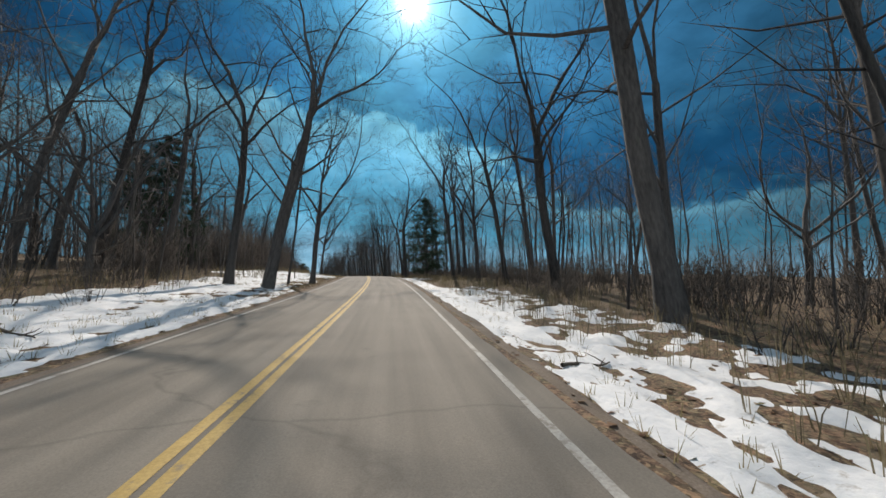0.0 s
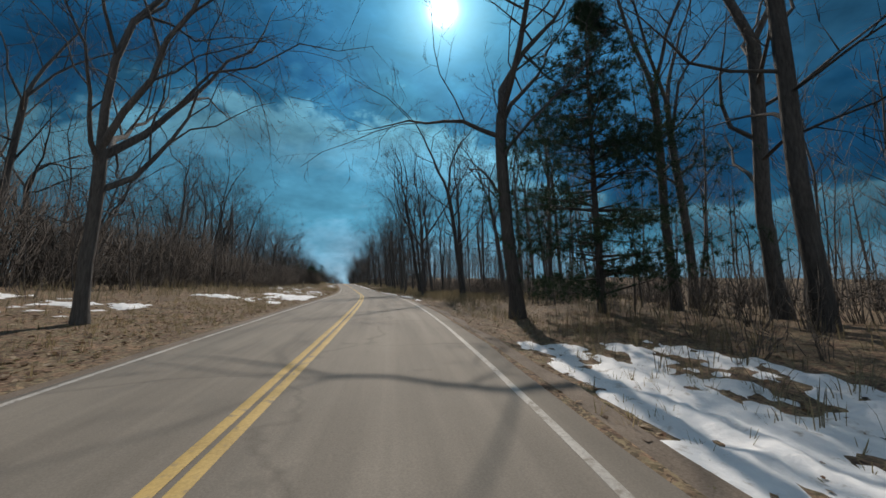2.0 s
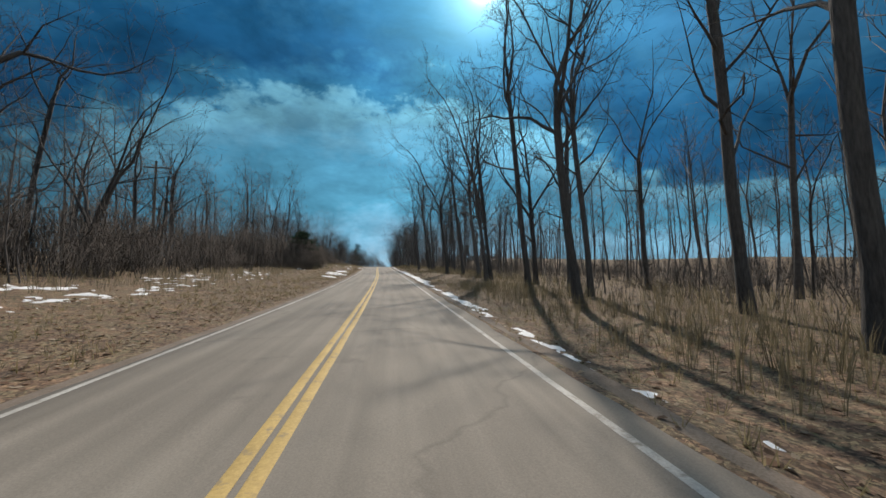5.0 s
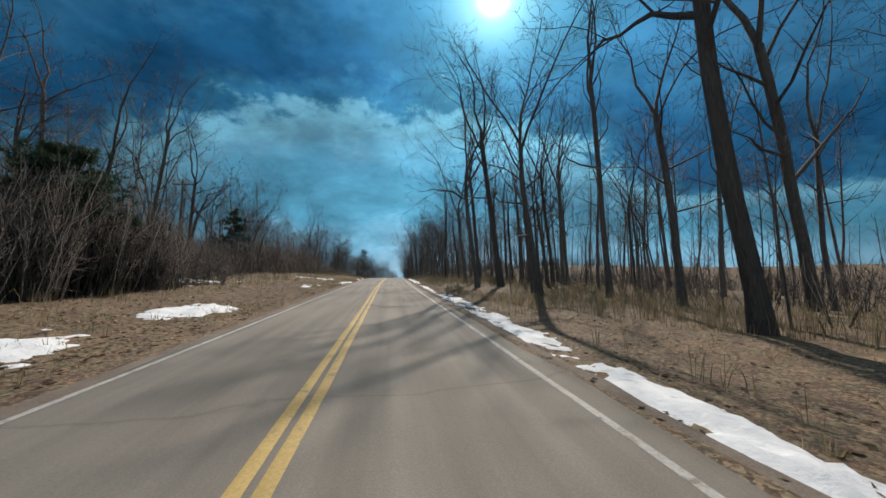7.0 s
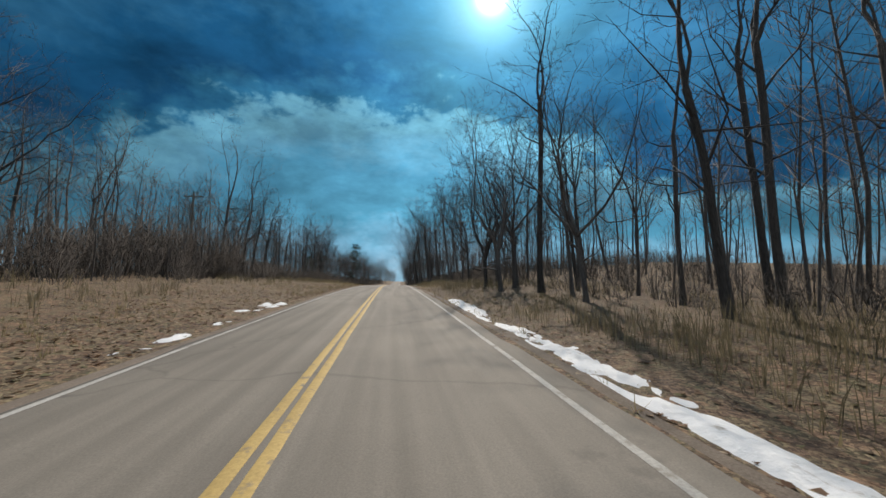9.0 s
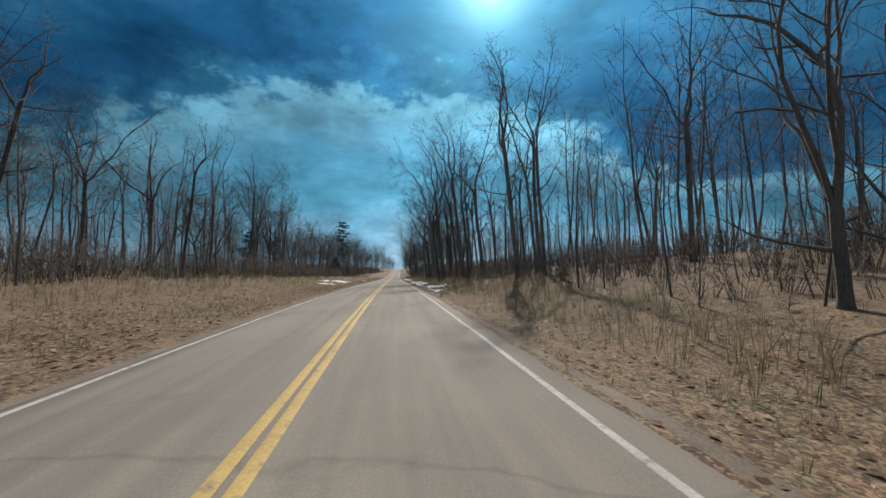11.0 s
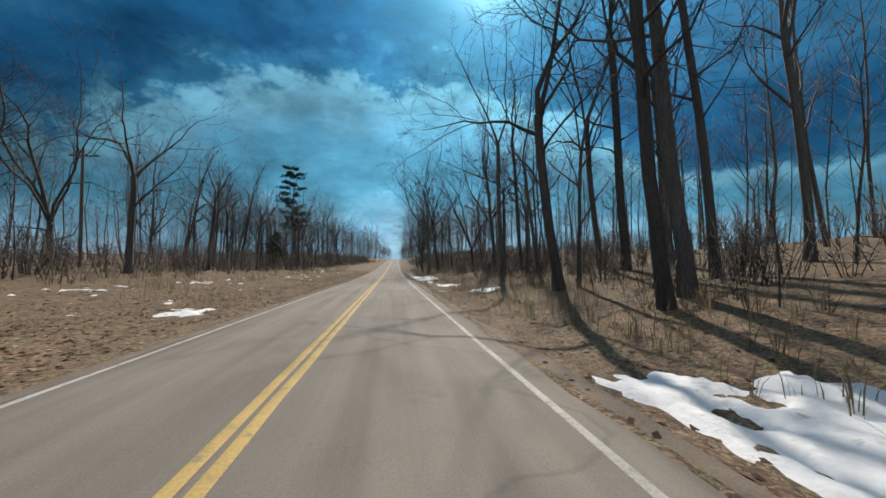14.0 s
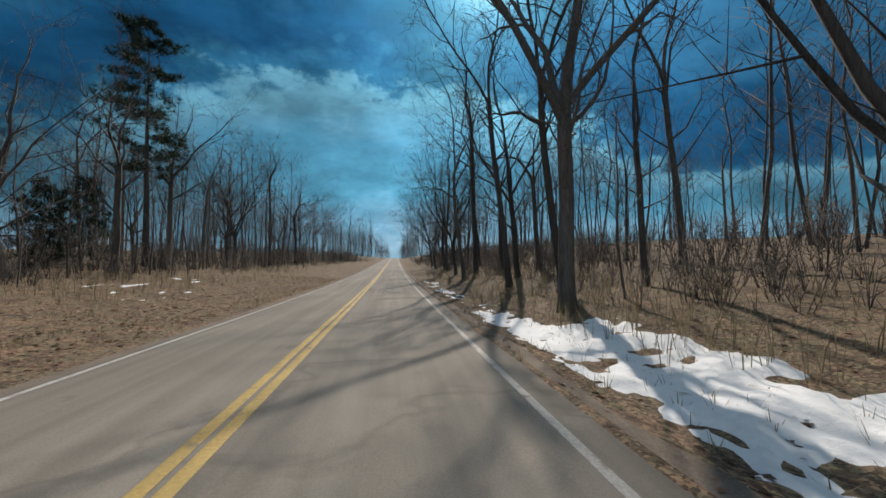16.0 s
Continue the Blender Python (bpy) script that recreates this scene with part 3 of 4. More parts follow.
def far_proto(seed, **k):
    """A lighter tree for the depth of the wood."""
    lv = grow(np.random.default_rng(seed), sides=5, side_limbs=8, subs=4, twigs=3, **k)
    runs = [(p[::2] if len(p) > 6 else p, r[::2] if len(p) > 6 else r, 4) for p, r, n in lv[0]] + [(p[[0, 2, 5]], r[[0, 2, 5]] * 1.15, 3) for p, r, n in lv[1]]
    return joined(runs, [(p[0], p[-1], max(r[0], .014)) for p, r, n in lv[2]] + [(p, q, .011) for p, q, r in lv[3]])


def stand(s, d, lean=0.0, turn=0.0, size=1.0, girth=1.0, sink=.12, lean_on=0.0):
    """The pose of a tree at station s, d to the right, leaning over the road by lean degrees."""
    x, y, z = (float(v) for v in place(s, d, -sink))
    h = radians(float(road_head(s)))
    axis = Vector((-math.sin(h), math.cos(h), 0))
    tip = Matrix.Rotation(radians(lean if d < 0 else -lean), 4, axis)
    tip2 = Matrix.Rotation(radians(lean_on), 4, Vector((math.cos(h), math.sin(h), 0)))
    return Matrix.Translation((x, y, z)) @ tip @ tip2 @ Matrix.Rotation(turn, 4, "Z") @ Matrix.Diagonal((size * girth, size * girth, size, 1))


WOODS_FORM = [dict(height=20, radius=.20, clear=.52, scaffolds=3, spread=22, laterals=5, reach=.26), dict(height=22, radius=.22, clear=.62, scaffolds=3, spread=20, laterals=7, reach=.24),
              dict(height=18, radius=.16, clear=.40, scaffolds=2, spread=20, laterals=5, reach=.24, wander=.07), dict(height=21, radius=.19, clear=.48, scaffolds=2, spread=24, laterals=6, reach=.27, wander=.06),
              dict(height=16, radius=.12, clear=.50, scaffolds=2, spread=18, laterals=6, reach=.22, wander=.07), dict(height=14, radius=.09, clear=.45, scaffolds=1, spread=14, laterals=7, reach=.20, wander=.07)]
OAK_FORM = [dict(height=17, radius=.30, clear=.36, scaffolds=4, spread=42, laterals=3, reach=.38, wander=.10, bias=.15), dict(height=13, radius=.20, clear=.32, scaffolds=4, spread=48, laterals=3, reach=.40, wander=.10, bias=.1),
            dict(height=18, radius=.28, clear=.50, scaffolds=3, spread=36, laterals=3, reach=.44, drop=58, wander=.09, bias=.45), dict(height=15, radius=.24, clear=.20, scaffolds=5, spread=30, laterals=2, reach=.34, wander=.08)]
WOODS, OAKS = [tree_proto(11 + k, **f) for k, f in enumerate(WOODS_FORM)], [tree_proto(21 + k, **f) for k, f in enumerate(OAK_FORM)]
BACK_WOODS, BACK_OAKS = [tree_proto(111 + k, True, **f) for k, f in enumerate(WOODS_FORM + WOODS_FORM[:3])], [tree_proto(121 + k, True, **f) for k, f in enumerate(OAK_FORM + OAK_FORM[1:3])]
for ob in WOODS + BACK_WOODS:
    tagged(ob, "tall bare forest tree with dark grey-brown bark", "tree", "bare trees of the wood")
for ob in OAKS + BACK_OAKS:
    tagged(ob, "large bare roadside tree with long spreading limbs", "tree", "bare trees of the wood")

# station, across, kind (o spreading, w woods), which, height, lean, trunk diameter
HERO_START = [(32.9, -4.6, "o", 0, 18, 3, .44), (60.6, -7.0, "o", 1, 15.5, 2, .36), (23.6, -5.5, "w", 0, 22, 10, .5), (24.4, -5.9, "w", 3, 23, 8, .42), (29.2, -5.7, "w", 5, 18, 5, .18), (24.6, -8.1, "o", 2, 21, 2, .5),
              (32, -15.6, "w", 0, 22, 7, .5), (24, -15, "w", 1, 22, 7, .5), (20, -16, "w", 3, 22, 8, .45), (9.7, 9.6, "w", 1, 24, 8, .7), (24.5, 13.3, "o", 2, 22, 6, .7), (33.9, 13, "w", 3, 23, 7, .5), (37.5, 17.5, "w", 1, 23, 7, .5)]
HERO_BEND = [(42.4, 12.7, "o", 0, 21, 4, .42), (44, 10.1, "w", 0, 22, 6, .42), (58.7, 14.9, "w", 1, 23, 4, .6), (61.5, 17, "w", 3, 23, 4, .6), (65, 15.5, "w", 3, 23, 3, .45), (67, 18.5, "w", 0, 22, 2, .5), (63.9, 6.9, "o", 2, 19, 3, .6),
             (96.3, 8.0, "o", 0, 20, 2, .52), (98.5, 14.1, "w", 1, 23, 3, .45), (86.9, 10.5, "w", 3, 23, 6, .55), (90, 16.5, "w", 3, 22, 5, .5), (91, 17.6, "w", 0, 22, 4, .5), (92, 19.8, "w", 1, 22, 3, .45), (103.4, 8.9, "w", 1, 23, 9, .5)]
HERO_WOOD = [(112.1, 7.9, "w", 0, 20, 3, .32), (116.7, 7.9, "o", 2, 18, 3, .42), (109, 10.2, "w", 3, 23, 5, .42), (109.8, 12, "w", 1, 23, 5, .45), (118, 12.6, "w", 0, 21, 3, .4), (179.6, 10.9, "o", 2, 22, 6, .55), (175.5, 12.5, "w", 1, 24, 6, .45), (168, 12.8, "o", 2, 22, 6, .5), (170, 13.4, "w", 0, 22, 7, .42), (172, 15.6, "w", 3, 23, 6, .45), (184, 18.6, "w", 3, 24, 6, .5),
             (204.9, 9.2, "o", 2, 20, 6, .46), (206.1, 11.8, "w", 1, 24, 6, .6), (196.6, 11.4, "w", 0, 22, 4, .4), (193.7, 10.7, "w", 2, 21, 4, .36), (192.8, 14.9, "w", 1, 23, 3, .4), (214, 22, "w", 1, 23, 1, .5), (208, 18, "w", 0, 22, 4, .4), (209.5, 20.5, "w", 3, 22, 4, .36), (205, 16.2, "w", 2, 21, 4, .3)]
HERO_BETWEEN = [(128, 10.5, "w", 1, 23, 4, .45), (133, 13, "w", 3, 22, 4, .4), (138, 9.6, "o", 2, 19, 5, .42), (141, 12, "w", 0, 21, 4, .36), (147, 10.8, "w", 1, 23, 5, .45), (152, 13.5, "o", 0, 18, 3, .42), (157, 10.6, "w", 3, 22, 5, .4), (161, 12.2, "w", 1, 23, 5, .45)]
HERO_CREST = [(218.3, 10.8, "o", 2, 19, 6, .36), (221.5, 13.4, "w", 1, 24, 5, .55), (235.9, 15, "w", 5, 19, 1, .26), (235.4, 20, "w", 1, 22, 3, .45), (238.2, 11.3, "o", 1, 12, 2, .3), (249.7, 10.1, "o", 3, 16, 2, .42), (306.8, 14.5, "w", 1, 24, 6, .6),
              (307, 16.6, "w", 3, 22, 5, .36), (300.1, 14.6, "w", 0, 22, 3, .34), (320.9, 11.2, "w", 1, 23, 6, .55), (319.2, 13.6, "w", 0, 23, 5, .55), (324.4, 8.2, "o", 2, 18, 7, .4)]
HERO_END = [(329.5, 9.3, "o", 2, 20, 6, .42), (328.2, 11.6, "w", 3, 24, 5, .5), (332.7, 9.9, "w", 1, 24, 5, .55), (337.8, 9.6, "o", 0, 17, 6, .6), (340, 12.4, "w", 1, 22, 5, .4), (333, 15, "w", 1, 23, 5, .45), (334.5, 16.4, "w", 0, 22, 5, .4), (352.3, 10.8, "w", 1, 23, 6, .5), (351.5, 9.4, "w", 3, 22, 6, .42),
            (358.6, 9.4, "o", 2, 18, 6, .5), (363, 15.9, "w", 1, 24, 4, .55), (361.8, 18, "w", 3, 23, 4, .5), (366, 16, "o", 2, 20, 5, .4), (371, 13.5, "w", 2, 20, 5, .3), (355.6, 19.7, "w", 0, 21, 3, .4), (402.2, 7.4, "o", 0, 20, 1, .56), (384.5, 13.6, "o", 0, 18, 4, .4), (381.6, 15.8, "w", 1, 23, 4, .42)]
HERO_LAST = [(390.2, 15.2, "w", 1, 22, 5, .45), (392.7, 21, "o", 0, 19, 4, .5), (409.7, 18.2, "w", 0, 21, 4, .4), (407, 9.6, "o", 2, 19, 6, .4), (412, 8.6, "w", 0, 22, 6, .36), (416, 10.5, "o", 0, 17, 4, .4), (424, 8.2, "o", 2, 18, 6, .4), (431, 8.6, "o", 3, 16, 4, .4),
             (440, 9, "o", 0, 16, 4, .4), (450, 8.5, "o", 3, 15, 4, .4), (461, 9, "o", 1, 14, 4, .36)]
HERO_CLUMP = [(258, 11, "o", 3, 15, 2, .36), (264, 12.6, "o", 3, 14, 1, .34), (257, 14, "o", 1, 14, 2, .32), (270, 11.6, "o", 1, 14, 2, .34), (276, 12, "o", 3, 13, 1, .3), (253, 12.4, "o", 0, 15, 2, .34), (268, 15, "o", 0, 15, 1, .34)]
HERO_LEFT = [(249, -28, "o", 1, 16, 1, .36), (378, -28, "o", 3, 19, 0, .5), (450, -22, "o", 3, 17, 0, .5), (126, -24, "w", 0, 17, 3, .3), (196, -25, "w", 2, 19, 4, .36), (290, -26, "o", 1, 16, 1, .4), (306, -27, "o", 2, 17, 1, .4), (346, -26, "o", 2, 18, 2, .42)]
HERO_BACK = [(101, -18.5, "w", 3, 17, 3, .3), (104, -21, "w", 0, 17, 4, .3), (107, -19.6, "w", 2, 17, 6, .3), (112, -22, "w", 4, 16, 2, .22), (117, -22.5, "o", 1, 16, 1, .3), (120.5, -19.8, "w", 2, 15, 2, .2), (124.5, -21, "w", 3, 20, 6, .34), (131, -21, "o", 1, 15, 1, .3),
             (108.5, -25.5, "o", 3, 17, 1, .36), (114.5, -27, "w", 1, 19, 2, .36), (203, -22, "w", 3, 20, 3, .36), (206, -20, "w", 1, 20, 5, .34), (209, -21.5, "o", 3, 17, 1, .32), (226, -21, "w", 5, 15, 2, .2), (232.5, -22.5, "w", 2, 16, 2, .26),
             (332.5, -21.5, "w", 3, 19, 2, .36), (337, -23.5, "w", 2, 18, 6, .34), (341.5, -22, "o", 3, 19, 2, .42), (348.5, -23.5, "o", 3, 20, 1, .42), (357, -24, "w", 4, 18, 2, .26),
             (88.5, 19.5, "w", 0, 22, 3, .36), (85, 21, "w", 1, 22, 3, .4), (95, 18.5, "w", 2, 20, 4, .3), (89, 13.6, "w", 4, 18, 3, .24), (83.5, 18.5, "w", 2, 21, 4, .28),
             (318, 18.5, "w", 2, 21, 4, .32), (321.5, 20.5, "w", 0, 22, 3, .36), (316, 16, "w", 4, 18, 3, .24), (325, 17.2, "w", 3, 22, 4, .36)]
HEROES = HERO_START + HERO_BEND + HERO_WOOD + HERO_BETWEEN + HERO_CREST + HERO_END + HERO_LAST + HERO_CLUMP + HERO_LEFT
spots = []


def plant(heroes, rng):
    for s, d, kind, which, height, lean, thick in heroes:
        proto, full, r0 = (OAKS[which], (17, 13, 18, 15)[which], (.30, .20, .28, .24)[which]) if kind == "o" else (WOODS[which], (20, 22, 18, 21, 16, 14)[which], (.20, .22, .16, .19, .12, .09)[which])
        size = height / full
        ob = copy_thing(proto, stand(s, d, lean, radians(float(road_head(s))) + (0 if d < 0 else math.pi) + rng.uniform(-.5, .5), size, girth=min(1.5, max(.7, thick / 2 / (r0 * size)))))
        if kind == "w" and lean >= 6:
            tagged(ob, "tall dark bare tree leaning over the road")
        elif kind == "w" and thick >= .5:
            tagged(ob, "tall bare tree with a thick dark trunk")
        elif kind == "o" and which == 3:
            tagged(ob, "bare many-stemmed tree with a vase-shaped crown")
        spots.append((s, d))


rng = np.random.default_rng(7)
plant(HEROES, rng)


def edge_left(s):
    return -np.interp(s, [-20, 5, 30, 60, 90, 130, 240, 390, 440, 500, 560, 900], [9, 10, 14, 17, 16, 17, 18, 18.5, 15, 10.5, 8, 7])


def edge_right(s):
    return np.interp(s, [-20, 0, 60, 100, 150, 220, 270, 330, 420, 500, 900], [8.5, 8.5, 9.5, 9.5, 11.5, 11.5, 10, 9, 8, 7, 6])


near = 0
while near < 250:
    s, side = rng.uniform(-4, 470), rng.choice([-1, -1, 1])
    d = (edge_left(s) if side < 0 else edge_right(s)) + side * abs(rng.gamma(1.4, 6.5))
    if abs(d) > 42 or (side > 0 and 286 < s < 306 and d < 19) or any((s - a) ** 2 + (d - b) ** 2 < 2.8 ** 2 for a, b in spots):
        continue
    spots.append((s, d))
    size = rng.uniform(.75, 1.2) if side > 0 else rng.uniform(.65, 1.0)
    wide = rng.uniform() < (.45 if side < 0 else .15)
    copy_thing(BACK_OAKS[rng.integers(1, 6)] if wide else BACK_WOODS[rng.integers(0, 9)], stand(s, d, rng.normal(3.5, 2.0), rng.uniform(0, 6.28), size, lean_on=rng.normal(0, 1.5)))
    near += 1
plant(HERO_BACK, np.random.default_rng(8))
for ob in WOODS + OAKS + BACK_WOODS + BACK_OAKS:
    for o in (*ob.children_recursive, ob):
        bpy.data.objects.remove(o)


def far_woods(count, d_fun, seed, name, label):
    r = np.random.default_rng(seed)
    protos = [far_proto(31 + k, height=h, radius=rad, clear=c, scaffolds=n, spread=24, laterals=4, reach=.27) for k, (h, rad, c, n) in enumerate([(18, .16, .45, 2), (20, .17, .55, 3), (15, .12, .4, 2), (17, .13, .5, 2), (12, .09, .4, 1)])]
    vs, fs, base = [], [], 0
    for k in range(count):
        s, d, size = d_fun(r)
        v, f = protos[r.integers(0, 5)]
        a = r.uniform(0, 6.28)
        c, sn = math.cos(a) * size, math.sin(a) * size
        w = v @ np.array([[c, sn, 0], [-sn, c, 0], [0, 0, size]])
        w[:, 0] += w[:, 2] * r.normal(0, .03)
        vs.append(w + place(s, d, -.2))
        fs.append(f + base)
        base += len(v)
    ob = new(name, mesh_of(name, np.concatenate(vs), np.concatenate(fs), FAR_BARK))
    tagged(ob, label, "woods", kind="stuff")


def beside(r):
    s, side = r.uniform(-10, 560), r.choice([-1, 1])
    d = (edge_left(s) if side < 0 else edge_right(s)) + side * (1.5 + r.gamma(1.5, 15))
    return s, d, r.uniform(.85, 1.3) if side > 0 else r.uniform(.8, 1.2)


def inside(r):
    s, side = r.uniform(-10, 560), r.choice([-1, 1])
    d = (edge_left(s) if side < 0 else edge_right(s)) + side * (13 + r.gamma(1.5, 14))
    return s, d, r.uniform(.85, 1.25)


def ahead(r):
    s, side = r.uniform(450, 950), r.choice([-1, 1])
    d = (edge_left(s) if side < 0 else edge_right(s)) + side * r.gamma(1.3, 14)
    return s, d, r.uniform(.75, 1.2)



far_woods(200, beside, 50, "deep_woods", "deep bare woods behind the roadside trees")


def thin_proto(seed, height, limbs):
    """A light tree for the far background and for saplings: a crooked stem, limbs and two twigs on each."""
    r = np.random.default_rng(seed)
    z = np.array([0, .3, .55, .8, 1.0])
    stem = np.stack([np.cumsum(r.normal(0, .016, 5)) * height, np.cumsum(r.normal(0, .016, 5)) * height, z * height], 1)
    stem[0, :2] = 0
    runs = [(stem, height * np.array([.0075, .006, .0045, .003, .0008]), 4)]
    twigs = []
    for k in range(limbs):
        f, a = .32 + .66 * (k + r.uniform(0, 1)) / limbs, k * 2.4 + r.uniform(-.5, .5)
        foot = np.array([np.interp(f, z, stem[:, j]) for j in range(3)])
        ln = height * (.24 * (1.25 - f) + .03)
        out = np.array([math.cos(a), math.sin(a), r.uniform(.6, 1.3)])
        mid = foot + out * ln * .55
        tip = mid + (out * np.array([.6, .6, 1.25]) + r.normal(0, .2, 3)) * ln * .5
        twigs += [(foot, mid + (mid - foot) * .1, height * .0026), (mid, tip, height * .0019)]
        for _ in range(4):
            at = foot + (tip - foot) * r.uniform(.3, .95)
            twigs.append((at, at + (tip - foot) * r.uniform(.15, .3) + r.normal(0, .2, 3) * ln + np.array([0, 0, .10 * ln]), height * .0013))
    return joined(runs, twigs)


def thin_woods(count, spot, seed, name, label, protos):
    r = np.random.default_rng(seed)
    vs, fs, base = [], [], 0
    for k in range(count):
        s, d, size = spot(r)
        v, f = protos[r.integers(0, len(protos))]
        a = r.uniform(0, 6.28)
        c, sn = math.cos(a) * size, math.sin(a) * size
        vs.append(v @ np.array([[c, sn, 0], [-sn, c, 0], [0, 0, size]]) + place(s, d, -.2))
        fs.append(f + base)
        base += len(v)
    tagged(new(name, mesh_of(name, np.concatenate(vs), np.concatenate(fs), FAR_BARK)), label, "woods", kind="stuff")


def outer(r):
    side = r.choice([-1, 1])
    return r.uniform(0, 620), side * (38 + 150 * r.uniform() ** 1.4), r.uniform(.8, 1.2)


def edge_spot(r):
    s, side = r.uniform(-5, 520), r.choice([-1, -1, 1])
    d = (edge_left(s) if side < 0 else edge_right(s)) + side * (r.gamma(2, 3) - (4 if side < 0 else 0))
    return s, d, r.uniform(.6, 1.2)


thin_woods(600, inside, 54, "inner_woods", "thin bare trees inside the woods", [thin_proto(100 + k, h, 17) for k, h in enumerate((17, 20, 15, 18, 13))])
thin_woods(420, ahead, 51, "far_woods", "distant bare woods along the road", [thin_proto(110 + k, h, 15) for k, h in enumerate((17, 20, 15, 18))])
thin_woods(900, outer, 52, "distant_woods", "distant grey woods beyond the roadside trees", [thin_proto(90 + k, h, 7) for k, h in enumerate((17, 20, 15, 18))])
thin_woods(620, edge_spot, 53, "saplings", "thin leafless saplings along the wood's edge", [thin_proto(95 + k, h, 12) for k, h in enumerate((6, 5, 7.5, 4.5))])


# ---- undergrowth ----
def bush_proto(r, stems, twigs, fine=.007):
    runs = []
    for j in range(stems):
        a, q = r.uniform(0, 6.28), r.uniform(.1, .5)
        foot = np.array([math.cos(a), math.sin(a), 0]) * r.uniform(0, .3)
        tip = foot + np.array([math.cos(a) * q, math.sin(a) * q, r.uniform(.6, 1.0)])
        runs.append((foot, tip, fine * 1.5))
        for _ in range(twigs):
            mid = foot + (tip - foot) * r.uniform(.2, .85)
            runs.append((mid, mid + r.normal(0, .17, 3) + np.array([0, 0, .2]), fine))
    return spikes(runs)


def brush(count, spot, seed, name, label, protos):
    r = np.random.default_rng(seed)
    vs, fs, base = [], [], 0
    for k in range(count):
        s, d, size = spot(r)
        v, f = protos[k % len(protos)]
        a, wide = r.uniform(0, 6.28), size ** .7
        c, sn = math.cos(a) * wide, math.sin(a) * wide
        vs.append(v @ np.array([[c, sn, 0], [-sn, c, 0], [0, 0, size]]) + place(s, d, -.05))
        fs.append(f + base)
        base += len(v)
    tagged(new(name, mesh_of(name, np.concatenate(vs), np.concatenate(fs), BRUSH)), label, "brush", kind="stuff")


def at_edge(r):
    s, side = r.uniform(-10, 520), r.choice([-1, 1])
    d = (edge_left(s) if side < 0 else edge_right(s)) + side * (r.gamma(2.0, 3.5) - (5 if side < 0 else -1.0 if 120 < s < 250 else .8))
    deep = np.clip((abs(d) - (13 if side < 0 else 11)) / 6, 0, 1)
    return s, d, r.uniform(.6, 1.7) + deep * r.uniform(.4, 3.0 if side < 0 else 1.4)


def thicket(r):
    s = r.uniform(-5, 520) if r.uniform() < .55 else r.uniform(50, 275)
    d = edge_left(s) - r.gamma(2.0, 3.6) + 2.8
    full = 3.2 + 4.4 * float(fbm(s * .07, d * .09, 71, 3)) if 50 < s < 275 else 2.6 + 2.0 * float(fbm(s * .07, d * .09, 72, 3))
    return s, d, full * r.uniform(.7, 1.1) * (.55 if d > edge_left(s) + .5 else 1)


def mound(r):
    s, d = r.normal(190, 5.5), -10.2 - r.gamma(1.8, 1.6)
    return s, d, (1.6 + 3.6 * math.exp(-((s - 188.5) / 6.5) ** 2) * min(1, (-d - 9.2) / 2.2)) * r.uniform(.75, 1.1)


def right_thicket(r):
    s = r.uniform(-8, 118) if r.uniform() < .30 else r.uniform(262, 520)
    d = edge_right(s) + .6 + r.gamma(1.8, 4.0)
    deep = d - edge_right(s) - .6
    return s, d, r.uniform(.8, 1.5) + min(deep * r.uniform(.12, .30), 2.6 if s > 200 else 1.9)


def understorey(r):
    s, side = r.uniform(-10, 600), r.choice([-1, 1, 1])
    d = (edge_left(s) - 10 if side < 0 else edge_right(s) + 9) + side * r.gamma(1.6, 20)
    if r.uniform() < .3:                  # the low ground on the right is the most overgrown
        s, d = r.uniform(45, 330), r.uniform(20, 75)
    return s, d, r.uniform(1.6, 4.4)


brush_rng = np.random.default_rng(61)
BUSHES = [bush_proto(brush_rng, 7, 3) for k in range(6)]
DENSE = [bush_proto(brush_rng, 9, 6, .0075) for k in range(6)]
DEEP = [bush_proto(brush_rng, 8, 5, .009) for k in range(5)]
brush(2400, at_edge, 62, "brush", "leafless brush and saplings at the wood's edge", BUSHES)
brush(1650, thicket, 63, "thicket", "dense brown thicket of bare stems below the trees", DENSE)
brush(230, mound, 66, "thicket", "domed tangle of bare brush round an evergreen", DENSE)
brush(1000, right_thicket, 65, "thicket", "dense dark brush between the roadside trunks", DENSE)
brush(1500, understorey, 64, "understorey", "bare grey-brown bushes deep inside the woods", DEEP)


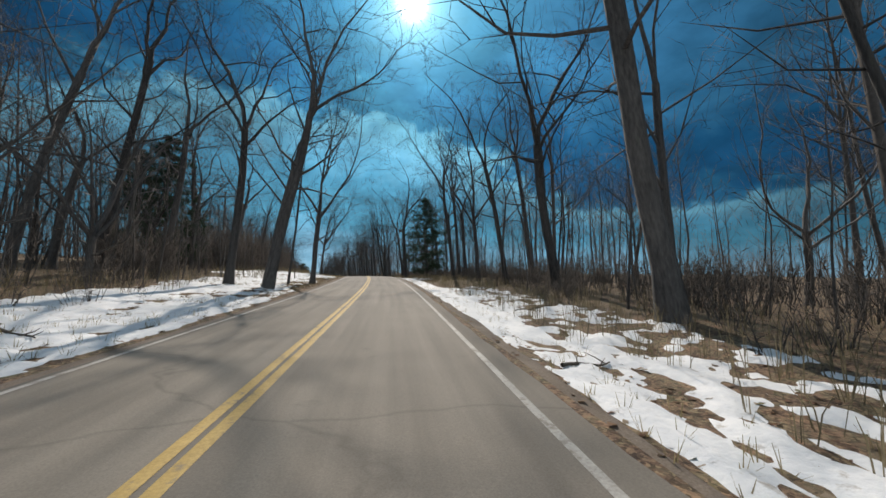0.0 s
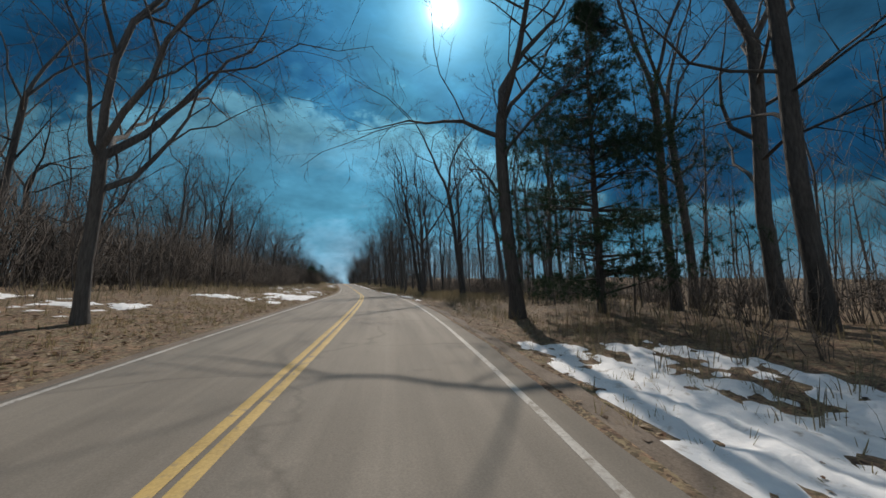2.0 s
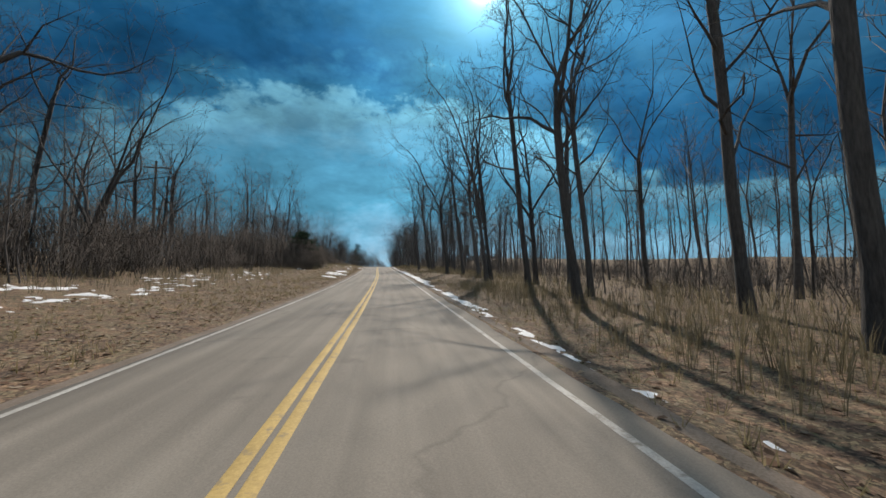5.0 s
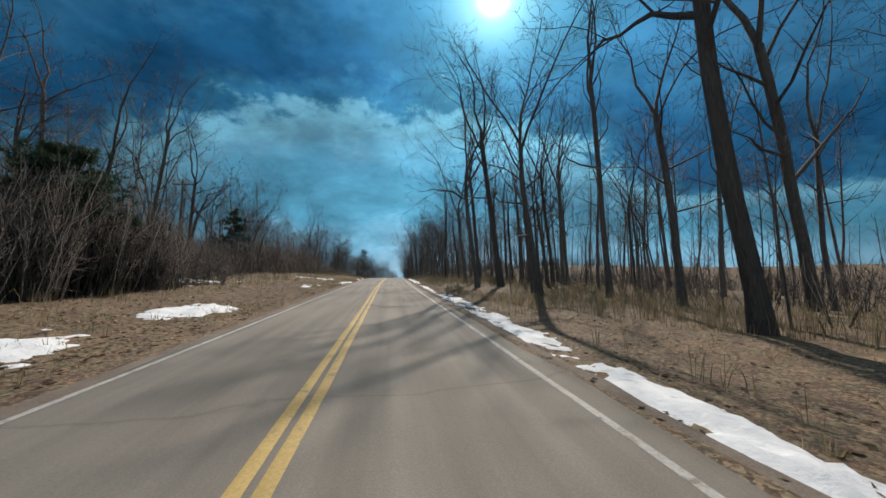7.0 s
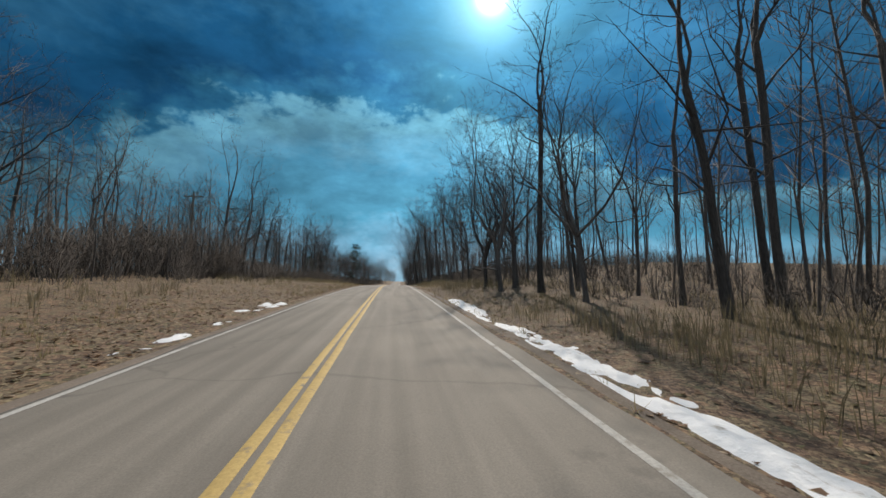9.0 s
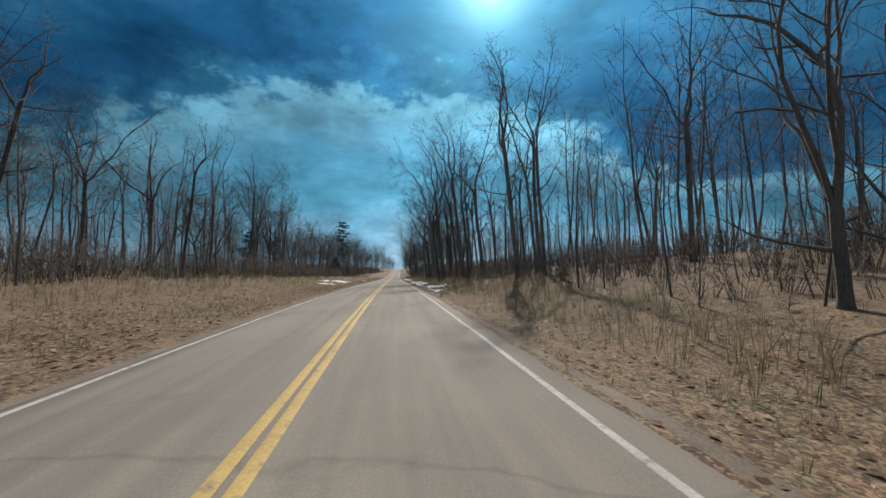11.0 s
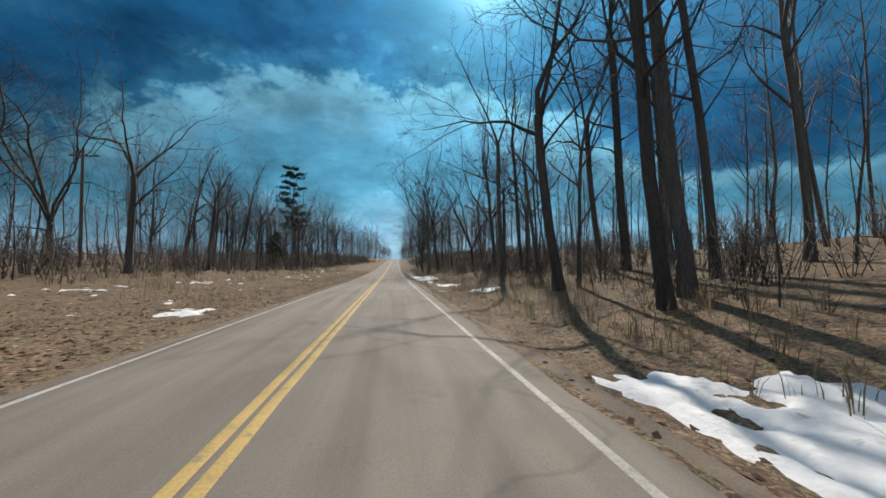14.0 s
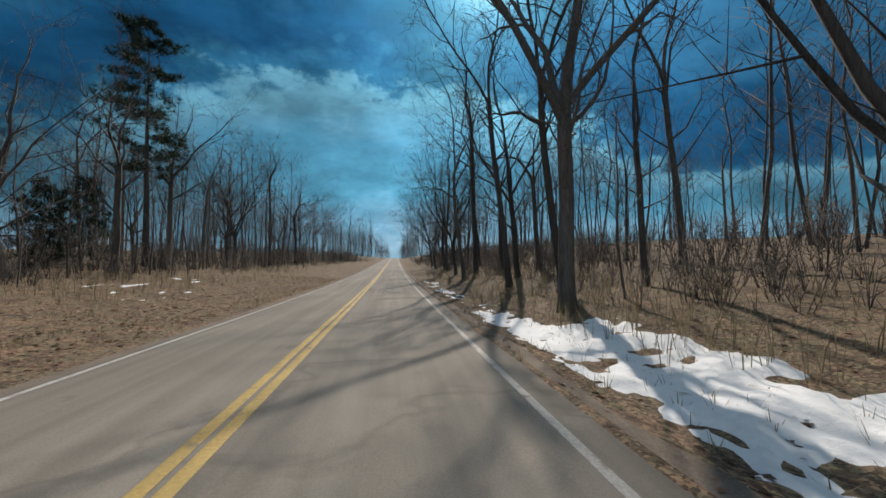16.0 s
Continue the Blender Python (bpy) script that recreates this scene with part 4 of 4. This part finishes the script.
# ---- pines ----
def pine_tree(seed, height, width, bare=.25, whorls=18, arms=5, clumps=7, loose=0.0, needle=(.022, .36, 20), shape=.62):
    """An evergreen: trunk, boughs and tufts of needles. bare: part of the trunk without boughs."""
    r = np.random.default_rng(seed)
    n = 8
    trunk = np.stack([np.cumsum(r.normal(0, .05, n)) - .05, np.cumsum(r.normal(0, .05, n)), np.linspace(0, height, n)], 1)
    wood, tri = [(trunk, np.linspace(height * .014, .015, n), 7)], []
    for k in range(whorls):
        f = bare + (1 - bare) * (k + .5) / whorls
        reach = width * ((1 - f) / (1 - bare)) ** shape * (1 if f > bare + .12 else .75) * r.uniform(.7, 1.15) + .3
        for j in range(arms):
            if r.uniform() < loose:
                continue
            a, ln = r.uniform(0, 6.28), reach * r.uniform(.6, 1.15)
            p = np.array([np.interp(f * height, trunk[:, 2], trunk[:, 0]), np.interp(f * height, trunk[:, 2], trunk[:, 1]), f * height + r.uniform(-.2, .2)])
            out = np.array([math.cos(a), math.sin(a), r.uniform(-.12, .3)])
            b = np.array([p, p + out * ln * .5, p + out * ln + np.array([0, 0, ln * r.uniform(.02, .16)])])
            wood.append((b, np.array([.02 + ln * .008, .018, .006]), 4))
            for c in range(clumps):
                q = r.uniform(.3, 1.05)
                at = p + out * ln * q + r.normal(0, .09 * ln + .08, 3) * np.array([1, 1, .45])
                m = needle[2]
                way = r.normal(0, 1, (m, 3)) + out * .5 + np.array([0, 0, .35])
                way *= (r.uniform(.7, 1.35, m) * needle[1] / np.linalg.norm(way, axis=1))[:, None] * (1 + ln * .08)
                wide = np.cross(way, r.normal(0, 1, (m, 3)))
                wide *= needle[0] / (np.linalg.norm(wide, axis=1)[:, None] + 1e-6)
                tri.append(np.stack([at + wide, at - wide, at + way], 1))
    thing = new("pine_tree")
    t = new("trunk", mesh_of("trunk", *tubes(wood), BARK, True))
    tri = np.concatenate(tri).reshape(-1, 3)
    c = new("crown", mesh_of("crown", tri, np.arange(len(tri)).reshape(-1, 3), NEEDLE))
    t.parent = c.parent = thing
    return thing


def set_pine(ob, s, d, lean, label):
    ob.matrix_world = stand(s, d, lean, s)
    tagged(ob, label, "pine tree", "evergreens among the bare trees")


set_pine(pine_tree(71, 13.8, 5.4, bare=.05, whorls=19, arms=9, clumps=28, loose=.03, needle=(.010, .20, 24)), 63.2, 10.3, 1, "dense dark green pine close to the road")
set_pine(pine_tree(72, 22, 4.2, bare=.36, whorls=13, arms=6, clumps=24, loose=.34, shape=.30), 426.5, -20.0, 0, "tall pine with a sparse ragged crown")
set_pine(pine_tree(73, 7, 2.6, bare=.06, whorls=13, arms=5, clumps=7), 423.5, -23, 0, "small dark pine among bare trees")
set_pine(pine_tree(74, 6, 2.2, bare=.06, whorls=12, arms=5, clumps=7), 419, -22, 0, "small dark pine among bare trees")
set_pine(pine_tree(75, 13, 3.8, bare=.06, whorls=15, arms=7, clumps=13), 40, -19.5, 0, "dark evergreen behind the snowy verge")
set_pine(pine_tree(76, 12, 3.6, bare=.05, whorls=14, arms=7, clumps=12), 43.5, -24, 0, "dark evergreen behind the snowy verge")
set_pine(pine_tree(77, 6.2, 3.0, bare=.02, whorls=14, arms=8, clumps=12, needle=(.014, .24, 30), shape=.34), 188.4, -12.6, 0, "broad dark evergreen standing in tangled brush")
set_pine(pine_tree(78, 8.5, 3.2, bare=.05, whorls=13, arms=6, clumps=8), 226, -21, 0, "dark evergreen tangled among bare trees")
set_pine(pine_tree(79, 8, 2.6, bare=.08, whorls=12, arms=5, clumps=8), 343, -26, 0, "green pine half hidden behind brush")
set_pine(pine_tree(80, 9, 2.6, bare=.3, whorls=11, arms=5, clumps=8, loose=.2), 362, -27, 0, "green pine half hidden behind brush")


# ---- fallen leaves and dead grass ----
def scatter_spots(r, count, s_to=430):
    s = r.uniform(-5, s_to, count)
    side = r.choice([-1, 1], count)
    d = side * (3.5 + r.gamma(1.5, 2.6, count))
    return s, np.where(side > 0, d + .25, d)


def leaves():
    r = np.random.default_rng(81)
    n = 105000
    s, d = scatter_spots(r, n)
    d = np.where(r.uniform(0, 1, n) < .35, -3.5 - r.gamma(1.8, 1.7, n), d)
    p = place(s, d, .006)
    size = r.uniform(.035, .09, n)
    a, tip = r.uniform(0, 6.28, n), r.uniform(-.4, .4, n)
    u = np.stack([np.cos(a), np.sin(a), tip], 1) * size[:, None]
    w = np.stack([-np.sin(a), np.cos(a), r.uniform(-.3, .3, n)], 1) * size[:, None] * .6
    fold = np.stack([np.zeros(n), np.zeros(n), size * r.uniform(.05, .25, n)], 1)
    v = np.stack([p - u, p - w + fold, p + u, p + w + fold], 1).reshape(-1, 3)
    ob = new("fallen_leaves", mesh_of("fallen_leaves", v, np.arange(4 * n).reshape(-1, 4), LEAF))
    tagged(ob, "curled dry brown leaves scattered over the verges", "leaves", kind="stuff")


def grass():
    r = np.random.default_rng(82)
    n = 19000
    s, d = scatter_spots(r, n)
    d = np.where(r.uniform(0, 1, n) < .3, -3.7 - r.gamma(2.0, 1.7, n), d)
    keep = fbm(s * .15, d * .3, 60, 3) > .46
    s, d = s[keep], d[keep]
    p = place(s, d, -.01)
    quads = []
    for k in range(6):
        a, h, q = r.uniform(0, 6.28, len(s)), r.uniform(.06, .24, len(s)), r.uniform(.02, .16, len(s))
        foot = p + np.stack([np.cos(a), np.sin(a), np.zeros(len(s))], 1) * .04
        wide = np.stack([-np.sin(a), np.cos(a), np.zeros(len(s))], 1) * .007
        top = foot + np.stack([np.cos(a) * q, np.sin(a) * q, h], 1)
        quads.append(np.stack([foot - wide, foot + wide, top + wide * .3, top - wide * .3], 1))
    v = np.concatenate(quads).reshape(-1, 3)
    ob = new("dead_grass", mesh_of("dead_grass", v, np.arange(len(v)).reshape(-1, 4), GRASS))
    tagged(ob, "tufts of dead straw-coloured grass on the verges", "grass", kind="stuff")


def weeds():
    """Tall dead weeds behind the mown edge."""
    r = np.random.default_rng(83)
    n = 21000
    s, side = r.uniform(-5, 440, n), np.where(r.uniform(0, 1, n) < .38, -1, 1)
    d = side * (np.where(side < 0, 8.0, 5.6) + r.gamma(1.7, 2.6, n))
    low = r.uniform(0, 1, n) < .42            # thickest on the low ground to the right
    s, d = np.where(low, r.uniform(75, 262, n), s), np.where(low, 6.2 + r.gamma(1.6, 5.5, n), d)
    keep = fbm(s * .12, d * .25, 64, 3) > .42
    s, d = s[keep], d[keep]
    p = place(s, d, -.02)
    m = len(s)
    tall = .35 + .9 * fbm(s * .2, d * .2, 66, 2)
    quads = []
    for k in range(5):
        a, h = r.uniform(0, 6.28, m), r.uniform(.35, 1.0, m) * tall
        q = h * r.uniform(.05, .45, m)
        foot = p + np.stack([np.cos(a), np.sin(a), np.zeros(m)], 1) * r.uniform(0, .16, m)[:, None]
        wide = np.stack([-np.sin(a + .7), np.cos(a + .7), np.zeros(m)], 1) * .0075
        mid = foot + np.stack([np.cos(a) * q * .35, np.sin(a) * q * .35, h * .6], 1)
        top = foot + np.stack([np.cos(a) * q, np.sin(a) * q, h], 1)
        quads.append(np.stack([foot - wide, foot + wide, mid + wide, mid - wide], 1))
        quads.append(np.stack([mid - wide, mid + wide, top + wide * .3, top - wide * .3], 1))
    v = np.concatenate(quads).reshape(-1, 3)
    ob = new("dead_weeds", mesh_of("dead_weeds", v, np.arange(len(v)).reshape(-1, 4), WEED))
    tagged(ob, "tall brown dead weeds and grass before the trees", "weeds", kind="stuff")


leaves()
grass()
weeds()


# ---- power line ----
POLE_WOOD = material("pole_wood", (.10, .085, .07), (.20, .175, .15), grain=12, broad=.8, stretch=(1, 1, .15), bump=.4)
WIRE = material("wire", (.02, .02, .022), (.035, .035, .038), grain=20, broad=2, rough=.6, bump=.05)
CERAMIC = material("insulator", (.20, .20, .21), (.34, .34, .35), grain=10, broad=2, rough=.35, bump=.05)


def part(name, verts_faces, mat, parent, label="", smooth_shade=False):
    ob = new(name, mesh_of(name, *verts_faces, mat, smooth_shade))
    ob.parent = parent
    return tagged(ob, label)


def block(x0, x1, y0, y1, z0, z1):
    v = [(x, y, z) for z in (z0, z1) for x, y in ((x0, y0), (x1, y0), (x1, y1), (x0, y1))]
    return v, [(3, 2, 1, 0), (4, 5, 6, 7), (0, 1, 5, 4), (1, 2, 6, 5), (2, 3, 7, 6), (3, 0, 4, 7)]


ARM_X = (-1.05, -.45, .95)
# station and distance across of each pole
POLES = [(4, -19.6), (56, -19.6), (110, -21.5), (163, -22), (216, -22.5), (270, -24), (324, -25), (378, -25.5), (432, -25.5), (486, -25), (540, -24)]


def power_pole():
    thing = new("power_pole")
    part("pole", tubes([([(0, 0, -.5), (0, 0, 5), (0, 0, 10.4)], [.16, .14, .105], 10)]), POLE_WOOD, thing, smooth_shade=True)
    arm = part("crossarm", block(-1.2, 1.2, .10, .20, 9.72, 9.84), POLE_WOOD, thing)
    for x in ARM_X:
        part("insulator", tubes([([(x, .15, 9.84), (x, .15, 9.90), (x, .15, 9.96), (x, .15, 10.03)], [.03, .05, .04, .02], 8)]), CERAMIC, arm, smooth_shade=True)
    return tagged(thing, "weathered wooden power pole with one crossarm", "power pole", "poles of the power line")


first_pole = power_pole()
for k, (s, d) in enumerate(POLES):
    h = float(road_head(s))
    x, y, z = (float(v) for v in place(s, d))
    if k == 0:
        first_pole.matrix_world = pose(x, y, z, 0, 0, h)
    else:
        copy_thing(first_pole, pose(x, y, z, 0, 0, h))


def wire(off, height, sag):
    run = []
    for a, b in zip(POLES[:-1], POLES[1:]):
        q = np.linspace(0, 1, 13)[:-1]
        pa, pb = (place(s, d + off) + np.array([0, 0, height]) for s, d in (a, b))
        pts = pa[None] * (1 - q[:, None]) + pb[None] * q[:, None]
        pts[:, 2] -= sag * 4 * q * (1 - q)
        run.append(pts)
    run = np.concatenate(run)
    runs = [(run, np.full(len(run), .013), 4)]
    tagged(new("power_line", mesh_of("power_line", *tubes(runs), WIRE, True)), "thin dark overhead wire strung along the poles", "wire", "wires of the power line")


for x in ARM_X:
    wire(x, 10.0, .7)
wire(.12, 7.6, .9)


# ---- posts on the verge ----
OLD_WOOD = material("old_wood", (.055, .045, .038), (.13, .11, .09), grain=14, broad=1.0, stretch=(1, 1, .2), bump=.5)
PLATE = material("weathered_plate", (.16, .14, .11), (.27, .24, .20), grain=9, broad=2.0, rough=.6, bump=.1)


def marker_post(s, d, tall, plate):
    x, y, z = (float(v) for v in place(s, d))
    thing = new("marker_post")
    part("post", tubes([([(0, 0, -.25), (0, 0, tall * .5), (0, 0, tall - .02), (0, 0, tall)], [.05, .048, .045, .02], 8)]), OLD_WOOD, thing)
    if plate:
        plate_part = part("sign_plate", block(-.12, .12, -.075, -.052, tall - .30, tall + .12), PLATE, thing, "small faded plate")
        for h in (tall - .2, tall - .02):
            part("bolt", tubes([([(0, -.052, h), (0, -.085, h), (0, -.09, h)], [.012, .012, .004], 6)]), CERAMIC, plate_part)
    thing.matrix_world = pose(x, y, z, 0, 2, float(road_head(s)) + 12)
    return thing


tagged(marker_post(111.2, -8.5, 1.45, True), "dark wooden marker post with a small faded plate", "post")
tagged(marker_post(35.7, -6.6, 1.0, False), "short dark wooden post beside the snow", "post")


# ---- fallen branches, ice on the road ----
PALE_WOOD = material("bare_wood", (.20, .17, .13), (.38, .33, .26), grain=10, broad=1.0, bump=.3)


def fallen_branch(seed, s, d, length, turn, mat, label):
    r = np.random.default_rng(seed)
    a = radians(turn)
    q = np.linspace(-.5, .5, 7)
    ss, dd = s + math.sin(a) * q * length, d + math.cos(a) * q * length + r.normal(0, .05, 7)
    pts = place(ss, dd, .05) + np.stack([np.zeros(7), np.zeros(7), r.uniform(0, .06, 7)], 1)
    thing = new("fallen_branch")
    part("stem", tubes([(pts, np.linspace(.045, .015, 7) * (.6 + length * .2), 6)]), mat, thing, smooth_shade=True)
    for k in (2, 4, 5):
        tip = pts[k] + (pts[k + 1] - pts[k]) * r.uniform(.6, 1.4) + np.array([r.normal(0, .25), r.normal(0, .25), r.uniform(.02, .2)])
        part("twig", tubes([(np.array([pts[k], (pts[k] + tip) / 2 + r.normal(0, .03, 3), tip]), np.array([.016, .011, .005]), 4)]), mat, thing)
    tagged(thing, label, "branch", "branches fallen on the verge")


fallen_branch(1, 216.6, 6.9, 3.2, 6, PALE_WOOD, "long pale bare branch fallen in dry grass")
fallen_branch(2, 6.2, 5.0, 1.2, 20, OLD_WOOD, "short dark branch lying on melting snow")
fallen_branch(3, 8.8, -5.9, 1.6, -25, OLD_WOOD, "dark branch lying on melting snow")
fallen_branch(4, 14.5, 7.2, 2.0, 35, OLD_WOOD, "dark branch lying on melting snow")
fallen_branch(5, 321, 7.6, 2.0, 15, OLD_WOOD, "dark branch lying among snow patches")
fallen_branch(6, 27, 8.0, 1.8, -30, OLD_WOOD, "dark branch lying on melting snow")


SLUSH = material("slush", (.30, .29, .27), (.52, .51, .49), grain=14, broad=1.5, rough=.6, bump=.4, depth=.01, stain=(.22, .20, .18), stain_at=.52)


def road_ice():
    s, d = np.arange(156, 170, .09), np.arange(-.95, .1, .06)
    S, D = np.meshgrid(s, d, indexing="ij")
    n = fbm(S * .5, D * 3.0, 91, 3) * .5 + fbm(S * 2.2, D * 6.0, 95, 3) * .5
    band = np.exp(-((D + .30 + .12 * np.sin(S * .8)) / .17) ** 2) * np.clip((S - 156) / 3, 0, 1) * np.clip((171 - S) / 3, 0, 1)
    thick = ((band * .7 + (n - .5) * 2.6) - .90) * .03
    x, y, z = on_road(S, D)
    P = np.stack([x, y, z + .022 - .015 * abs(D) + np.clip(thick, -.02, .008)], -1)
    q = sheet(len(s), len(d))
    q = q[thick.ravel()[q].max(1) > -.003]
    used, inv = np.unique(q, return_inverse=True)
    tagged(new("road_ice", mesh_of("road_ice", P.reshape(-1, 3)[used], inv.reshape(-1, 4), SLUSH, True)), "thin ragged streak of slush along the centre line", "slush", kind="stuff")


road_ice()
